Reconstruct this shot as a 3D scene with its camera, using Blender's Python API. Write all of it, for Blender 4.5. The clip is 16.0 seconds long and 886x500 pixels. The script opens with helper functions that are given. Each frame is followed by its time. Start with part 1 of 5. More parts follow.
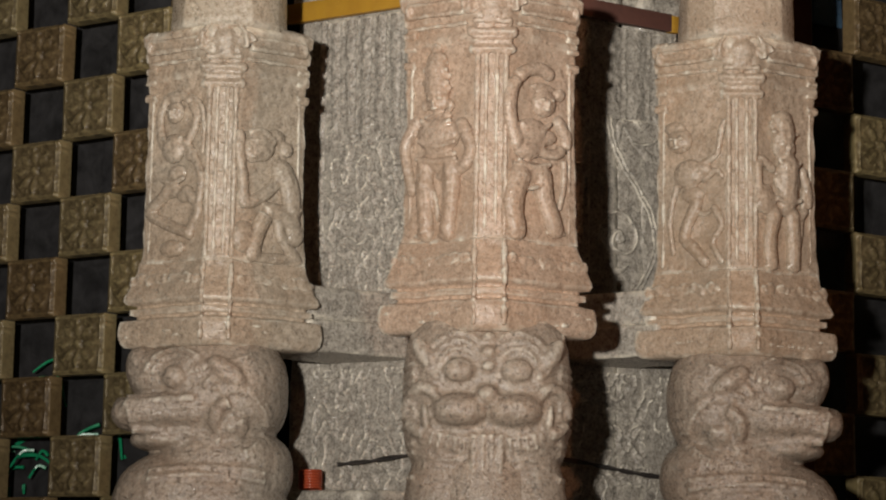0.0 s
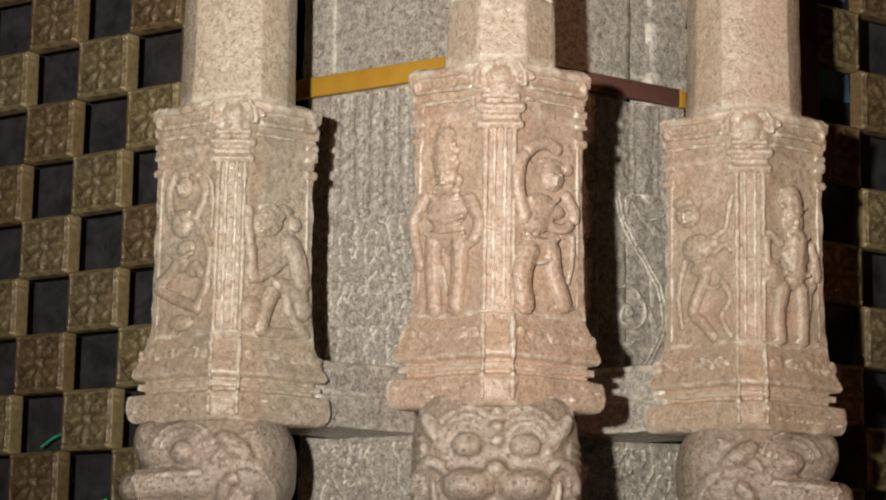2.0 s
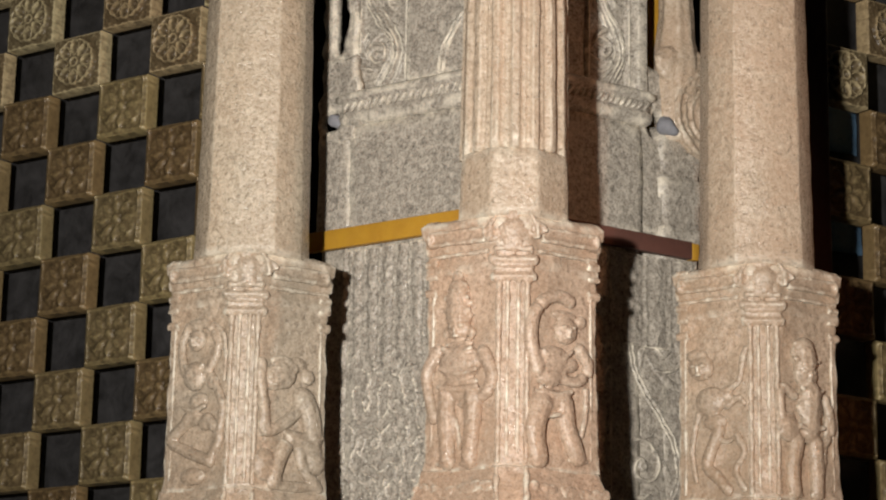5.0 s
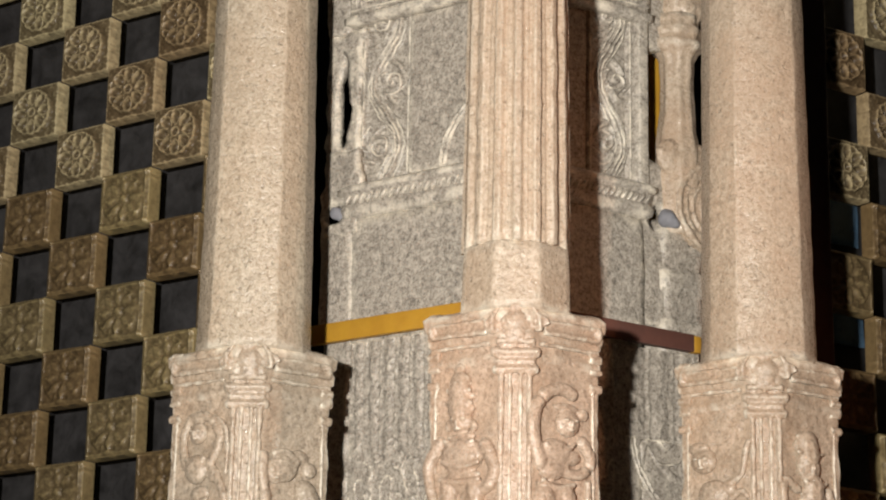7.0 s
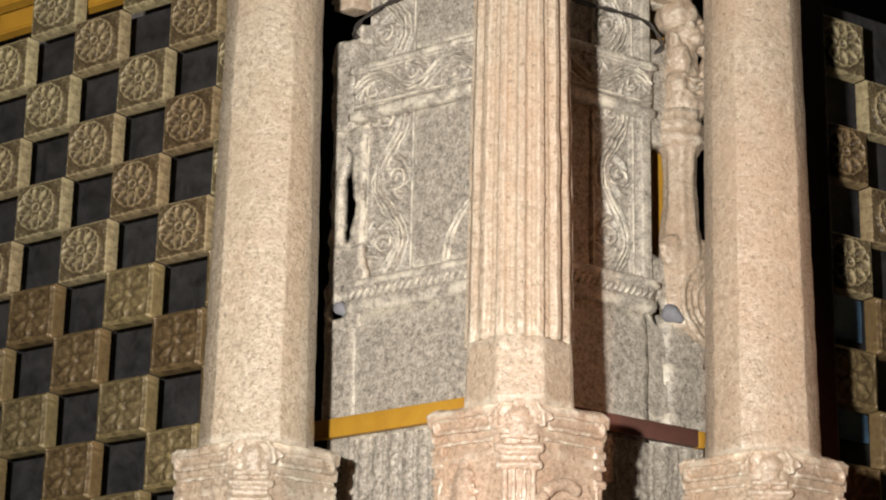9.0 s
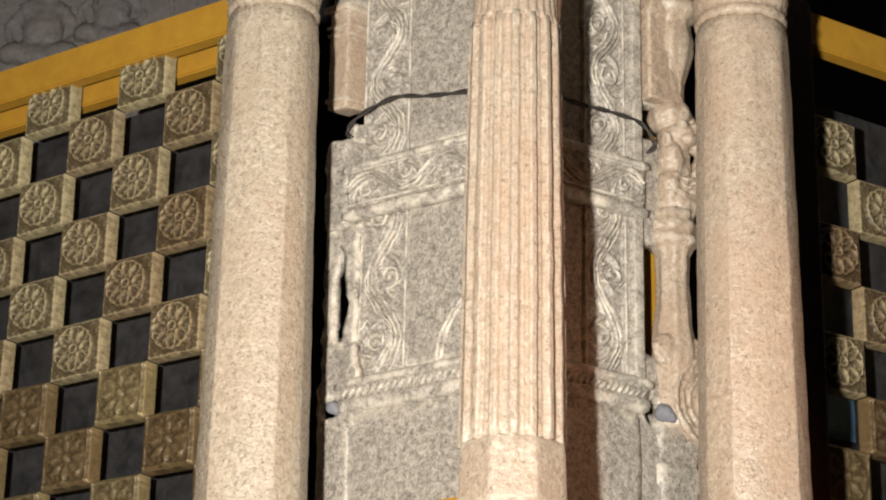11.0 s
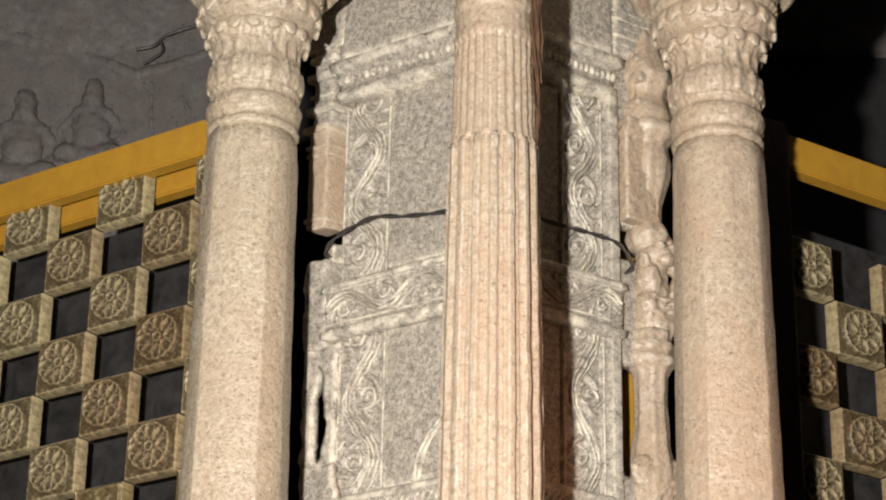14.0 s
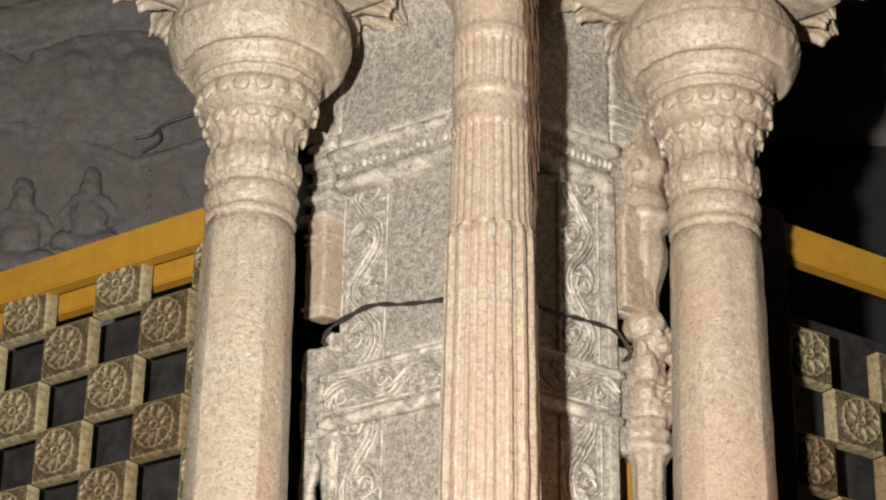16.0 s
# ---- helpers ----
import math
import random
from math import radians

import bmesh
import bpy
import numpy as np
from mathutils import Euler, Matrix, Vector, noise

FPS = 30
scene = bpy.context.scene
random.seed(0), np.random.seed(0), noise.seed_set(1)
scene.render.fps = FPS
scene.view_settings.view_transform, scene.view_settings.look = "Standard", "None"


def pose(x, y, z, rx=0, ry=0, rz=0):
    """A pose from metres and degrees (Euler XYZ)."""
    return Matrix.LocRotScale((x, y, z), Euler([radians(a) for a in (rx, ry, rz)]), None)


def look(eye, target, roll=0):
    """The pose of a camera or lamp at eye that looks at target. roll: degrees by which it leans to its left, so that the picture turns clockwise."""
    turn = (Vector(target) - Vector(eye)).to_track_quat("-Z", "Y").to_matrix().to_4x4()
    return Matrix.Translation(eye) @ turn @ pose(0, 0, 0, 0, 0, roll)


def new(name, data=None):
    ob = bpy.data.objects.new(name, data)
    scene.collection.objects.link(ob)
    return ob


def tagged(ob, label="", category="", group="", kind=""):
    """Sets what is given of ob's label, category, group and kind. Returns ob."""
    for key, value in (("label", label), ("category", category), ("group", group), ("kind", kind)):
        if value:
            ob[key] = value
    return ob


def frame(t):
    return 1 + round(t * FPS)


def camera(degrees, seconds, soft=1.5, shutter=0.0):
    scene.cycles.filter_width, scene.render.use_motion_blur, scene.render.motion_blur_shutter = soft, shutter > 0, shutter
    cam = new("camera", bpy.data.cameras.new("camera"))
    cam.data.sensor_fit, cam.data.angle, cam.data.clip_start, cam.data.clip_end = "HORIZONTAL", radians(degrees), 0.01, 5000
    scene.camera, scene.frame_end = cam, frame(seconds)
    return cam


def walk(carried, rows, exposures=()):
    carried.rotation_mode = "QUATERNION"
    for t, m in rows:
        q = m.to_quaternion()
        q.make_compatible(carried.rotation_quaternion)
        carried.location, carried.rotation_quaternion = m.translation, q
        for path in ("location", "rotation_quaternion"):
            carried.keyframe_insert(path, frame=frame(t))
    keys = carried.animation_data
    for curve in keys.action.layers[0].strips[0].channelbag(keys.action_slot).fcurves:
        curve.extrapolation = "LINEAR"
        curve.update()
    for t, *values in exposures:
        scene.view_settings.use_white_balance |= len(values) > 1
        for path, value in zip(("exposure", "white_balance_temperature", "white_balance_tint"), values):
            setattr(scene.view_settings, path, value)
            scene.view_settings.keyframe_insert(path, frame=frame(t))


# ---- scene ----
cam = camera(21.3, 16.0, soft=2.1)
EYE = 1.5
# seconds, turn to the left, look up, lean to the right: the camera stands on a tripod and tilts up
ROWS = [
    (0.0, 0.145, 8.337, -0.962),
    (0.5, 0.177, 8.754, -0.943),
    (1.0, 0.230, 9.174, -0.953),
    (1.5, 0.288, 9.640, -0.959),
    (2.0, 0.381, 10.146, -0.955),
    (2.5, 0.459, 10.680, -0.984),
    (3.0, 0.566, 11.363, -0.993),
    (3.5, 0.680, 11.944, -1.014),
    (4.0, 0.742, 12.598, -1.036),
    (4.5, 0.758, 13.238, -1.028),
    (7.0, 0.862, 16.106, -1.035),
    (7.5, 0.910, 16.618, -1.042),
    (8.0, 0.965, 17.178, -1.047),
    (8.5, 0.991, 17.701, -1.045),
    (9.0, 0.994, 18.412, -1.056),
    (11.5, 0.810, 21.295, -1.036),
    (12.0, 0.756, 21.736, -1.014),
    (12.5, 0.659, 22.187, -0.991),
    (13.0, 0.511, 22.730, -0.959),
    (13.5, 0.381, 23.269, -0.974),
    (14.0, 0.341, 23.755, -0.962),
    (14.5, 0.365, 24.276, -0.987),
    (15.0, 0.358, 24.855, -0.988),
    (15.5, 0.353, 25.376, -0.984),
    (16.0, 0.310, 25.896, -0.924),
]
walk(cam, [(t, pose(0, 0, EYE, 0, 0, yaw) @ pose(0, 0, 0, 90 + pitch, 0, 0) @ pose(0, 0, 0, 0, 0, -lean)) for t, yaw, pitch, lean in ROWS],
     exposures=[(0.0, -0.66), (0.5, -0.73), (1.0, -0.62), (1.5, -0.3), (2.0, -0.26), (3.5, -0.36), (4.5, -0.31), (7.0, -0.05), (8.0, -0.06), (8.5, 0.12), (9.0, 0.15), (12.0, 0.31), (16.0, 0.3)])


# ---------------------------------------------------------------- light
world = bpy.data.worlds.new("world")
scene.world = world
world.use_nodes = True
world.node_tree.nodes["Background"].inputs[0].default_value = (0.55, 0.6, 0.75, 1)
world.node_tree.nodes["Background"].inputs[1].default_value = 0.02


def spot(name, eye, target, watts, colour, size, cone, blend=0.6):
    data = bpy.data.lights.new(name, "SPOT")
    data.energy, data.color, data.shadow_soft_size = watts, colour, size
    data.spot_size, data.spot_blend = radians(cone), blend
    ob = new(name, data)
    ob.matrix_world = look(eye, target)
    return ob


spot("video_light", (-0.62, 0.1, 1.8), (-0.1, 5.2, 4.0), 1800, (1.0, 0.955, 0.885), 0.055, 72, 0.95)
spot("hall_lamp", (3.6, 1.6, 3.0), (0.2, 5.1, 2.45), 125, (1.0, 0.42, 0.2), 0.12, 36, 0.6)

# ---------------------------------------------------------------- materials


class Nodes:
    """Short hand for one material's nodes."""

    def __init__(self, name):
        self.mat = bpy.data.materials.new(name)
        self.mat.use_nodes = True
        self.tree = self.mat.node_tree
        self.bsdf = self.tree.nodes["Principled BSDF"]
        self.coord = self.tree.nodes.new("ShaderNodeTexCoord").outputs["Object"]

    def add(self, kind, **sets):
        node = self.tree.nodes.new(kind)
        for key, value in sets.items():
            if key in node.inputs:
                node.inputs[key].default_value = value
        return node

    def link(self, a, b):
        self.tree.links.new(a, b)

    def noise(self, scale, detail=4, rough=0.6, distortion=0.0, coord=None):
        n = self.add("ShaderNodeTexNoise", Scale=scale, Detail=detail, Roughness=rough, Distortion=distortion)
        self.link(coord or self.coord, n.inputs["Vector"])
        return n.outputs["Fac"]

    def ramp(self, fac, stops):
        n = self.tree.nodes.new("ShaderNodeValToRGB")
        e = n.color_ramp.elements
        while len(e) < len(stops):
            e.new(0.5)
        for el, (p, c) in zip(e, stops):
            el.position, el.color = p, (*c, 1) if len(c) == 3 else (c[0], c[0], c[0], 1)
        self.link(fac, n.inputs[0])
        return n.outputs[0]

    def mix(self, fac, a, b, mode="MIX"):
        n = self.tree.nodes.new("ShaderNodeMix")
        n.data_type, n.blend_type = "RGBA", mode
        for sock, v in ((n.inputs[0], fac), (n.inputs[6], a), (n.inputs[7], b)):
            if isinstance(v, bpy.types.NodeSocket):
                self.link(v, sock)
            else:
                sock.default_value = v if not isinstance(v, tuple) else (*v, 1)
        return n.outputs[2]

    def maths(self, op, a, b=0.0):
        n = self.tree.nodes.new("ShaderNodeMath")
        n.operation = op
        for sock, v in zip(n.inputs, (a, b)):
            if isinstance(v, bpy.types.NodeSocket):
                self.link(v, sock)
            else:
                sock.default_value = v
        return n.outputs[0]

    def done(self, colour, rough, bump=None, strength=0.5, distance=0.004, metal=0.0, spec=0.4):
        for key, v in (("Base Color", colour), ("Roughness", rough), ("Metallic", metal), ("Specular IOR Level", spec)):
            if isinstance(v, bpy.types.NodeSocket):
                self.link(v, self.bsdf.inputs[key])
            else:
                self.bsdf.inputs[key].default_value = (*v, 1) if isinstance(v, tuple) else v
        if bump is not None:
            n = self.add("ShaderNodeBump", Strength=strength, Distance=distance)
            self.link(bump, n.inputs["Height"])
            self.link(n.outputs[0], self.bsdf.inputs["Normal"])
        return self.mat


def granite(name, light, mid, dark, grime, speck=260, lime=0.25, relief=0.006, edge_wear_glint=1.0, tone=None, pits=0.5, stain=0.65, dull=0.0):
    """Weathered carved granite: crystal speckle at two sizes, broad stains, pale lime in patches, raised arrises paler
    from wear and as painted highlights.
    """
    n = Nodes(name)
    dark = tuple(m + (d - m) * 0.85 for m, d in zip(mid, dark))
    grain = n.maths("ADD", n.maths("MULTIPLY", n.noise(speck, 3, 0.75), 0.5), n.maths("MULTIPLY", n.noise(speck * 0.42, 2, 0.6), 0.5))
    speckle = n.ramp(grain, [(0.36, dark), (0.48, mid), (0.62, light)])
    broad = n.ramp(n.noise(4.5, 5, 0.68, 1.0), [(0.4, (0.0,)), (0.62, (1.0,))])
    col = n.mix(n.maths("MULTIPLY", broad, stain), speckle, grime, "MIX")
    if tone:
        shift = n.ramp(n.noise(2.6, 4, 0.6, 0.6), [(0.42, (0.0,)), (0.6, (1.0,))])
        col = n.mix(n.maths("MULTIPLY", shift, 0.55), col, n.mix(1.0, col, tone, "MULTIPLY"))
    patch = n.ramp(n.noise(62, 6, 0.74, 0.6), [(0.56, (0.0,)), (0.7, (1.0,))])
    col = n.mix(n.maths("MULTIPLY", patch, lime), col, (0.66, 0.6, 0.5))
    # convex edges go pale: limed wear, plus highlights put into the colour
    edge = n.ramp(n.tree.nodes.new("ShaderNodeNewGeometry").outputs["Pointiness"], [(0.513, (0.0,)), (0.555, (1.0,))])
    col = n.mix(n.maths("MULTIPLY", n.maths("MULTIPLY", edge, n.ramp(n.noise(26, 5), [(0.42, (0.05,)), (0.6, (1.0,))])), edge_wear_glint), col, (0.74, 0.67, 0.55))
    pit = n.ramp(n.noise(95, 3, 0.6), [(0.28, (1.0,)), (0.4, (0.0,))])
    col = n.mix(n.maths("MULTIPLY", pit, pits), col, tuple(c * 0.35 for c in dark))
    height = n.maths("ADD", n.maths("MULTIPLY", grain, 0.8), n.noise(28, 5, 0.65))
    height = n.maths("SUBTRACT", height, n.maths("MULTIPLY", pit, 0.4))
    rough = n.ramp(n.noise(150, 2), [(0.34, (0.17,)), (0.66, (0.5,))])
    return n.done(col, n.maths("ADD", rough, dull), height, 0.9, relief, spec=0.7 - dull)


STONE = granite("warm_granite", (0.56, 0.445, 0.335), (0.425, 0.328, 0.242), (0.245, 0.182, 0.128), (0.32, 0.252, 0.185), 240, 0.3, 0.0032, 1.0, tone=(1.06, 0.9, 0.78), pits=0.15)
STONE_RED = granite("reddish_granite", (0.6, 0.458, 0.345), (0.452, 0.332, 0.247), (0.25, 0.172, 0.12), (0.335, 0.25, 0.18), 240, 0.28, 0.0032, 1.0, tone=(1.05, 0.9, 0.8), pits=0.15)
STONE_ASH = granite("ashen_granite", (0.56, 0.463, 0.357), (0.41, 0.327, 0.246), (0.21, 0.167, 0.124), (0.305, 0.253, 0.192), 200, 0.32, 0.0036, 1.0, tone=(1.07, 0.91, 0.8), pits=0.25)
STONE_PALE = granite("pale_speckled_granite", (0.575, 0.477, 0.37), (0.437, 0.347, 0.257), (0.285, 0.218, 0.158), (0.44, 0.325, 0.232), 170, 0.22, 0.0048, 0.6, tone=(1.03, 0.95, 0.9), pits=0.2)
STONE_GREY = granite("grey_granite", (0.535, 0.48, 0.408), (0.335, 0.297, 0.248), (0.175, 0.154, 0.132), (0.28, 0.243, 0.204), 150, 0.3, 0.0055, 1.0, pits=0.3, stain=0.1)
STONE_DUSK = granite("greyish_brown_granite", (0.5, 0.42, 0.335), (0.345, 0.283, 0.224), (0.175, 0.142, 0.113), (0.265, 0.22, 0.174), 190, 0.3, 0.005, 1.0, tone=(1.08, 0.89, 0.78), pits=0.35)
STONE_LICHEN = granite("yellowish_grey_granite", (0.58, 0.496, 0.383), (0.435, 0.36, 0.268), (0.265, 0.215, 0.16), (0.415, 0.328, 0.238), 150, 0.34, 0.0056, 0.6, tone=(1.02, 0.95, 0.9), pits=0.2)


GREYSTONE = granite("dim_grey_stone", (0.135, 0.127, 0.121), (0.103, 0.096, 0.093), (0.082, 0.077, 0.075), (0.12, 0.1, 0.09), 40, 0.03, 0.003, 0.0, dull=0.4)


def carved_wood(name, dark, mid, light, edge_colour, metal):
    n = Nodes(name)
    info = n.tree.nodes.new("ShaderNodeObjectInfo").outputs["Random"]
    base = n.ramp(n.noise(26, 6, 0.72, 0.5), [(0.3, dark), (0.5, mid), (0.72, light)])
    # raised edges paler: rubbed gilding, with highlights put into the colour as well
    edge = n.ramp(n.tree.nodes.new("ShaderNodeNewGeometry").outputs["Pointiness"], [(0.503, (0.0,)), (0.545, (1.0,))])
    base = n.mix(n.maths("MULTIPLY", edge, n.ramp(n.noise(60, 3), [(0.3, (0.35,)), (0.6, (1.0,))])), base, edge_colour)
    tint = n.ramp(info, [(0.0, (0.7, 0.58, 0.48)), (0.35, (1.0, 0.94, 0.84)), (0.7, (1.0, 1.0, 0.9)), (1.0, (1.2, 1.2, 1.05))])
    col = n.mix(1.0, base, tint, "MULTIPLY")
    rough = n.ramp(n.noise(80, 3), [(0.3, (0.26,)), (0.7, (0.55,))])
    return n.done(col, rough, n.noise(140, 4, 0.7), 0.6, 0.002, metal=metal)


def painted(name, colour, worn, rough=0.45):
    n = Nodes(name)
    k = n.ramp(n.noise(14, 6, 0.7, 0.4), [(0.35, (0.0,)), (0.75, (1.0,))])
    col = n.mix(k, colour, worn)
    return n.done(col, n.ramp(n.noise(50), [(0.3, (rough - 0.08,)), (0.7, (rough + 0.15,))]), n.noise(120, 3), 0.25, 0.001)


WOOD = carved_wood("old_gilded_wood", (0.05, 0.037, 0.02), (0.122, 0.09, 0.05), (0.215, 0.165, 0.093), (0.25, 0.195, 0.105), 0.1)
WOOD_PALE = carved_wood("dusty_old_wood", (0.055, 0.04, 0.023), (0.105, 0.08, 0.048), (0.17, 0.136, 0.088), (0.4, 0.335, 0.215), 0.0)
YELLOW = painted("yellow_paint", (0.5, 0.27, 0.03), (0.4, 0.2, 0.025))
MAROON = painted("brown_paint", (0.14, 0.06, 0.045), (0.1, 0.045, 0.035), 0.55)
DARKWOOD = painted("dark_red_wood", (0.05, 0.02, 0.014), (0.03, 0.013, 0.01), 0.6)
# near black in place of the unlit room behind the screens
BLACK = painted("dark_interior_board", (0.045, 0.043, 0.044), (0.009, 0.0085, 0.0085), 0.38)
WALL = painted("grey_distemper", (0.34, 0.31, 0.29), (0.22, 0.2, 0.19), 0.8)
# near black: the unlit depth of the hall is put into the wall colour
UNLIT = painted("unlit_dark_wall", (0.03, 0.028, 0.03), (0.018, 0.017, 0.018), 0.9)
FLOOR = painted("worn_floor_stone", (0.22, 0.2, 0.18), (0.14, 0.12, 0.11), 0.6)
WIRE = painted("black_cable", (0.035, 0.03, 0.027), (0.06, 0.05, 0.045), 0.5)
CLAY = painted("grey_cement", (0.24, 0.24, 0.26), (0.16, 0.16, 0.175), 0.8)
ROPE = painted("dry_coir", (0.15, 0.08, 0.042), (0.04, 0.02, 0.012), 0.85)
GREEN = painted("green_tinsel", (0.01, 0.2, 0.09), (0.02, 0.35, 0.15), 0.25)
COPPER = painted("copper_wire", (0.45, 0.08, 0.03), (0.25, 0.04, 0.02), 0.3)
# blue brightened: bluish light on the sheets is put into the colour
BLUE = painted("blue_sheet", (0.12, 0.22, 0.34), (0.08, 0.14, 0.22), 0.3)

# ---------------------------------------------------------------- mesh tools
PHI = radians(34.5)
UL = Vector((-math.cos(PHI), math.sin(PHI), 0))      # along the screen on one side of the pier
UR = Vector((math.cos(PHI), math.sin(PHI), 0))       # along the screen on the other side
NL = Vector((-math.sin(PHI), -math.cos(PHI), 0))     # out of the faces that run along UL
NR = Vector((math.sin(PHI), -math.cos(PHI), 0))      # out of the faces that run along UR
UP = Vector((0, 0, 1))
M0 = Vector((0.085, 4.98, 0))                        # axis of the corner colonnette


def at(a, b, z=0.0):
    return M0 + a * UL + b * UR + z * UP


def part(name, bm, material, parent=None, label="", smooth=True):
    me = bpy.data.meshes.new(name)
    if isinstance(bm, tuple):
        me.from_pydata(*bm)
    else:
        bmesh.ops.recalc_face_normals(bm, faces=bm.faces)
        bm.to_mesh(me)
        bm.free()
    me.materials.append(material)
    if smooth:
        me.shade_smooth()
        if len(me.polygons) < 200:
            me.set_sharp_from_angle(angle=radians(32))
    ob = new(name, me)
    if parent is not None:
        ob.parent = parent
    if label:
        ob["label"] = label
    return ob


def thing(name, label, category, group="", place=(0, 0, 0)):
    ob = new(name)
    ob.location = place
    return tagged(ob, label, category, group)


WEAR, CHIP = bpy.data.textures.new("wear", "CLOUDS"), bpy.data.textures.new("chip", "CLOUDS")
WEAR.noise_scale, CHIP.noise_scale = 0.05, 0.016


def fused(ob, voxel=0.006, smooth=2, grit=1.0):
    """Melts the overlapping pieces of a carving into one skin."""
    mod = ob.modifiers.new("fuse", "REMESH")
    mod.mode, mod.voxel_size, mod.use_smooth_shade = "VOXEL", voxel, True
    if smooth:
        s = ob.modifiers.new("soften", "SMOOTH")
        s.factor, s.iterations = 0.5, smooth
    for tex, strength in ((WEAR, 0.008 * grit), (CHIP, 0.005 * grit)):
        d = ob.modifiers.new("wear", "DISPLACE")
        d.texture, d.texture_coords, d.strength, d.mid_level = tex, "GLOBAL", strength, 0.5
    return ob


def worn(bm, amount=0.003, scale=9.0, seed=0.0):
    """Uneven faces and arrises; long plain faces are cut up first."""
    for limit, cuts in ((0.1, 6), (0.03, 2)):
        plain = [e for e in bm.edges if e.calc_length() > limit]
        if plain and len(bm.verts) < 2500:
            bmesh.ops.subdivide_edges(bm, edges=plain, cuts=cuts, use_grid_fill=True)
    for v in bm.verts:
        p = v.co * scale + Vector((seed, seed * 1.7, seed * 0.6))
        v.co += amount * noise.noise_vector(p) + amount * 0.5 * noise.noise_vector(p * 3.1)
    return bm


def loft(rings, closed_ends=True):
    """A skin through rings of points (all of one length)."""
    bm = bmesh.new()
    rows = [[bm.verts.new(p) for p in r] for r in rings]
    k = len(rows[0])
    for r0, r1 in zip(rows, rows[1:]):
        for i in range(k):
            bm.faces.new((r0[i], r0[(i + 1) % k], r1[(i + 1) % k], r1[i]))
    if closed_ends:
        bm.faces.new(rows[0][::-1])
        bm.faces.new(rows[-1])
    return bm


def turned(profile, count=48, flutes=0, depth=0.0, ripple=None):
    """Rings (z, r) about the z axis; ripple(z, angle) adds to the radius."""
    rings = []
    for z, r in profile:
        ring = []
        for i in range(count):
            th = 2 * math.pi * i / count
            rr = r + (ripple(z, th) if ripple else 0.0)
            ring.append((rr * math.cos(th), rr * math.sin(th), z))
        rings.append(ring)
    return loft(rings)


def fine(profile, step=0.02):
    out = []
    for (z0, r0), (z1, r1) in zip(profile, profile[1:]):
        k = max(1, int(abs(z1 - z0) / step))
        out += [(z0 + (z1 - z0) * i / k, r0 + (r1 - r0) * i / k) for i in range(k)]
    return out + [profile[-1]]


def squared(profile, count=72, p=9.0, ca=1.0, cb=1.0, oa=0.0, ob=0.0):
    """Rings (z, side) of a block whose faces run along UL and UR, its arrises rounded by wear. ca, cb stretch it; oa, ob move it."""
    rings = []
    for z, s in profile:
        ring = []
        for i in range(count):
            th = 2 * math.pi * i / count + 0.01
            c, d = math.cos(th), math.sin(th)
            k = (abs(c) ** p + abs(d) ** p) ** (-1 / p)
            a, b = k * c * s / 2 * ca + oa, k * d * s / 2 * cb + ob
            v = a * UL + b * UR
            ring.append((v.x, v.y, z))
        rings.append(ring)
    return loft(rings)


def redented(profile, cut=0.038, step=0.0055):
    """Rings (z, side) of a block whose front corner is cut to a flat face; its outer faces run along UL and UR."""
    rings, count = [], None
    for z, side in profile:
        h = side / 2
        corners = [(-h + cut, -h), (h, -h), (h, h), (-h, h), (-h, -h + cut)]
        if count is None:
            count = [max(6, int(math.dist(p, q) / step)) for p, q in zip(corners, corners[1:] + corners[:1])]
        ring = []
        for (p, q), n in zip(zip(corners, corners[1:] + corners[:1]), count):
            for k in range(n):
                t = (k + 0.5) / n
                v = (p[0] + (q[0] - p[0]) * t) * UL + (p[1] + (q[1] - p[1]) * t) * UR
                ring.append((v.x, v.y, z))
        rings.append(ring)
    return loft(rings)


def pierced_slab(a0, a1, z0, z1, b0, b1, loop, ragged=0.0, turned_round=False):
    """A slab between planes b0 and b1 of the pier's grid, with one hole whose outline is loop, points (a, z); turned round, a and b change places."""
    bm = bmesh.new()
    edges = []
    outer = [(a0 + (a1 - a0) * i / 6, z0) for i in range(6)] + [(a1, z0 + (z1 - z0) * i / 16) for i in range(16)]
    outer += [(a1 - (a1 - a0) * i / 6, z1) for i in range(6)] + [(a0, z1 - (z1 - z0) * i / 16) for i in range(16)]
    for pts in (outer, loop):
        vs = []
        for a, z in pts:
            n = noise.noise_vector(Vector((a * 30, z * 30, 3.7))) * ragged
            a, z = a + n.x, z + n.y
            vs.append(bm.verts.new(at(b0, a, z) if turned_round else at(a, b0, z)))
        edges += [bm.edges.new((vs[i], vs[(i + 1) % len(vs)])) for i in range(len(vs))]
    bmesh.ops.triangle_fill(bm, use_beauty=True, edges=edges)
    bmesh.ops.subdivide_edges(bm, edges=bm.edges[:], cuts=2, use_grid_fill=True)
    made = bmesh.ops.extrude_face_region(bm, geom=bm.faces[:])["geom"]
    for v in made:
        if isinstance(v, bmesh.types.BMVert):
            v.co += (UL if turned_round else UR) * (b1 - b0)
    return bm


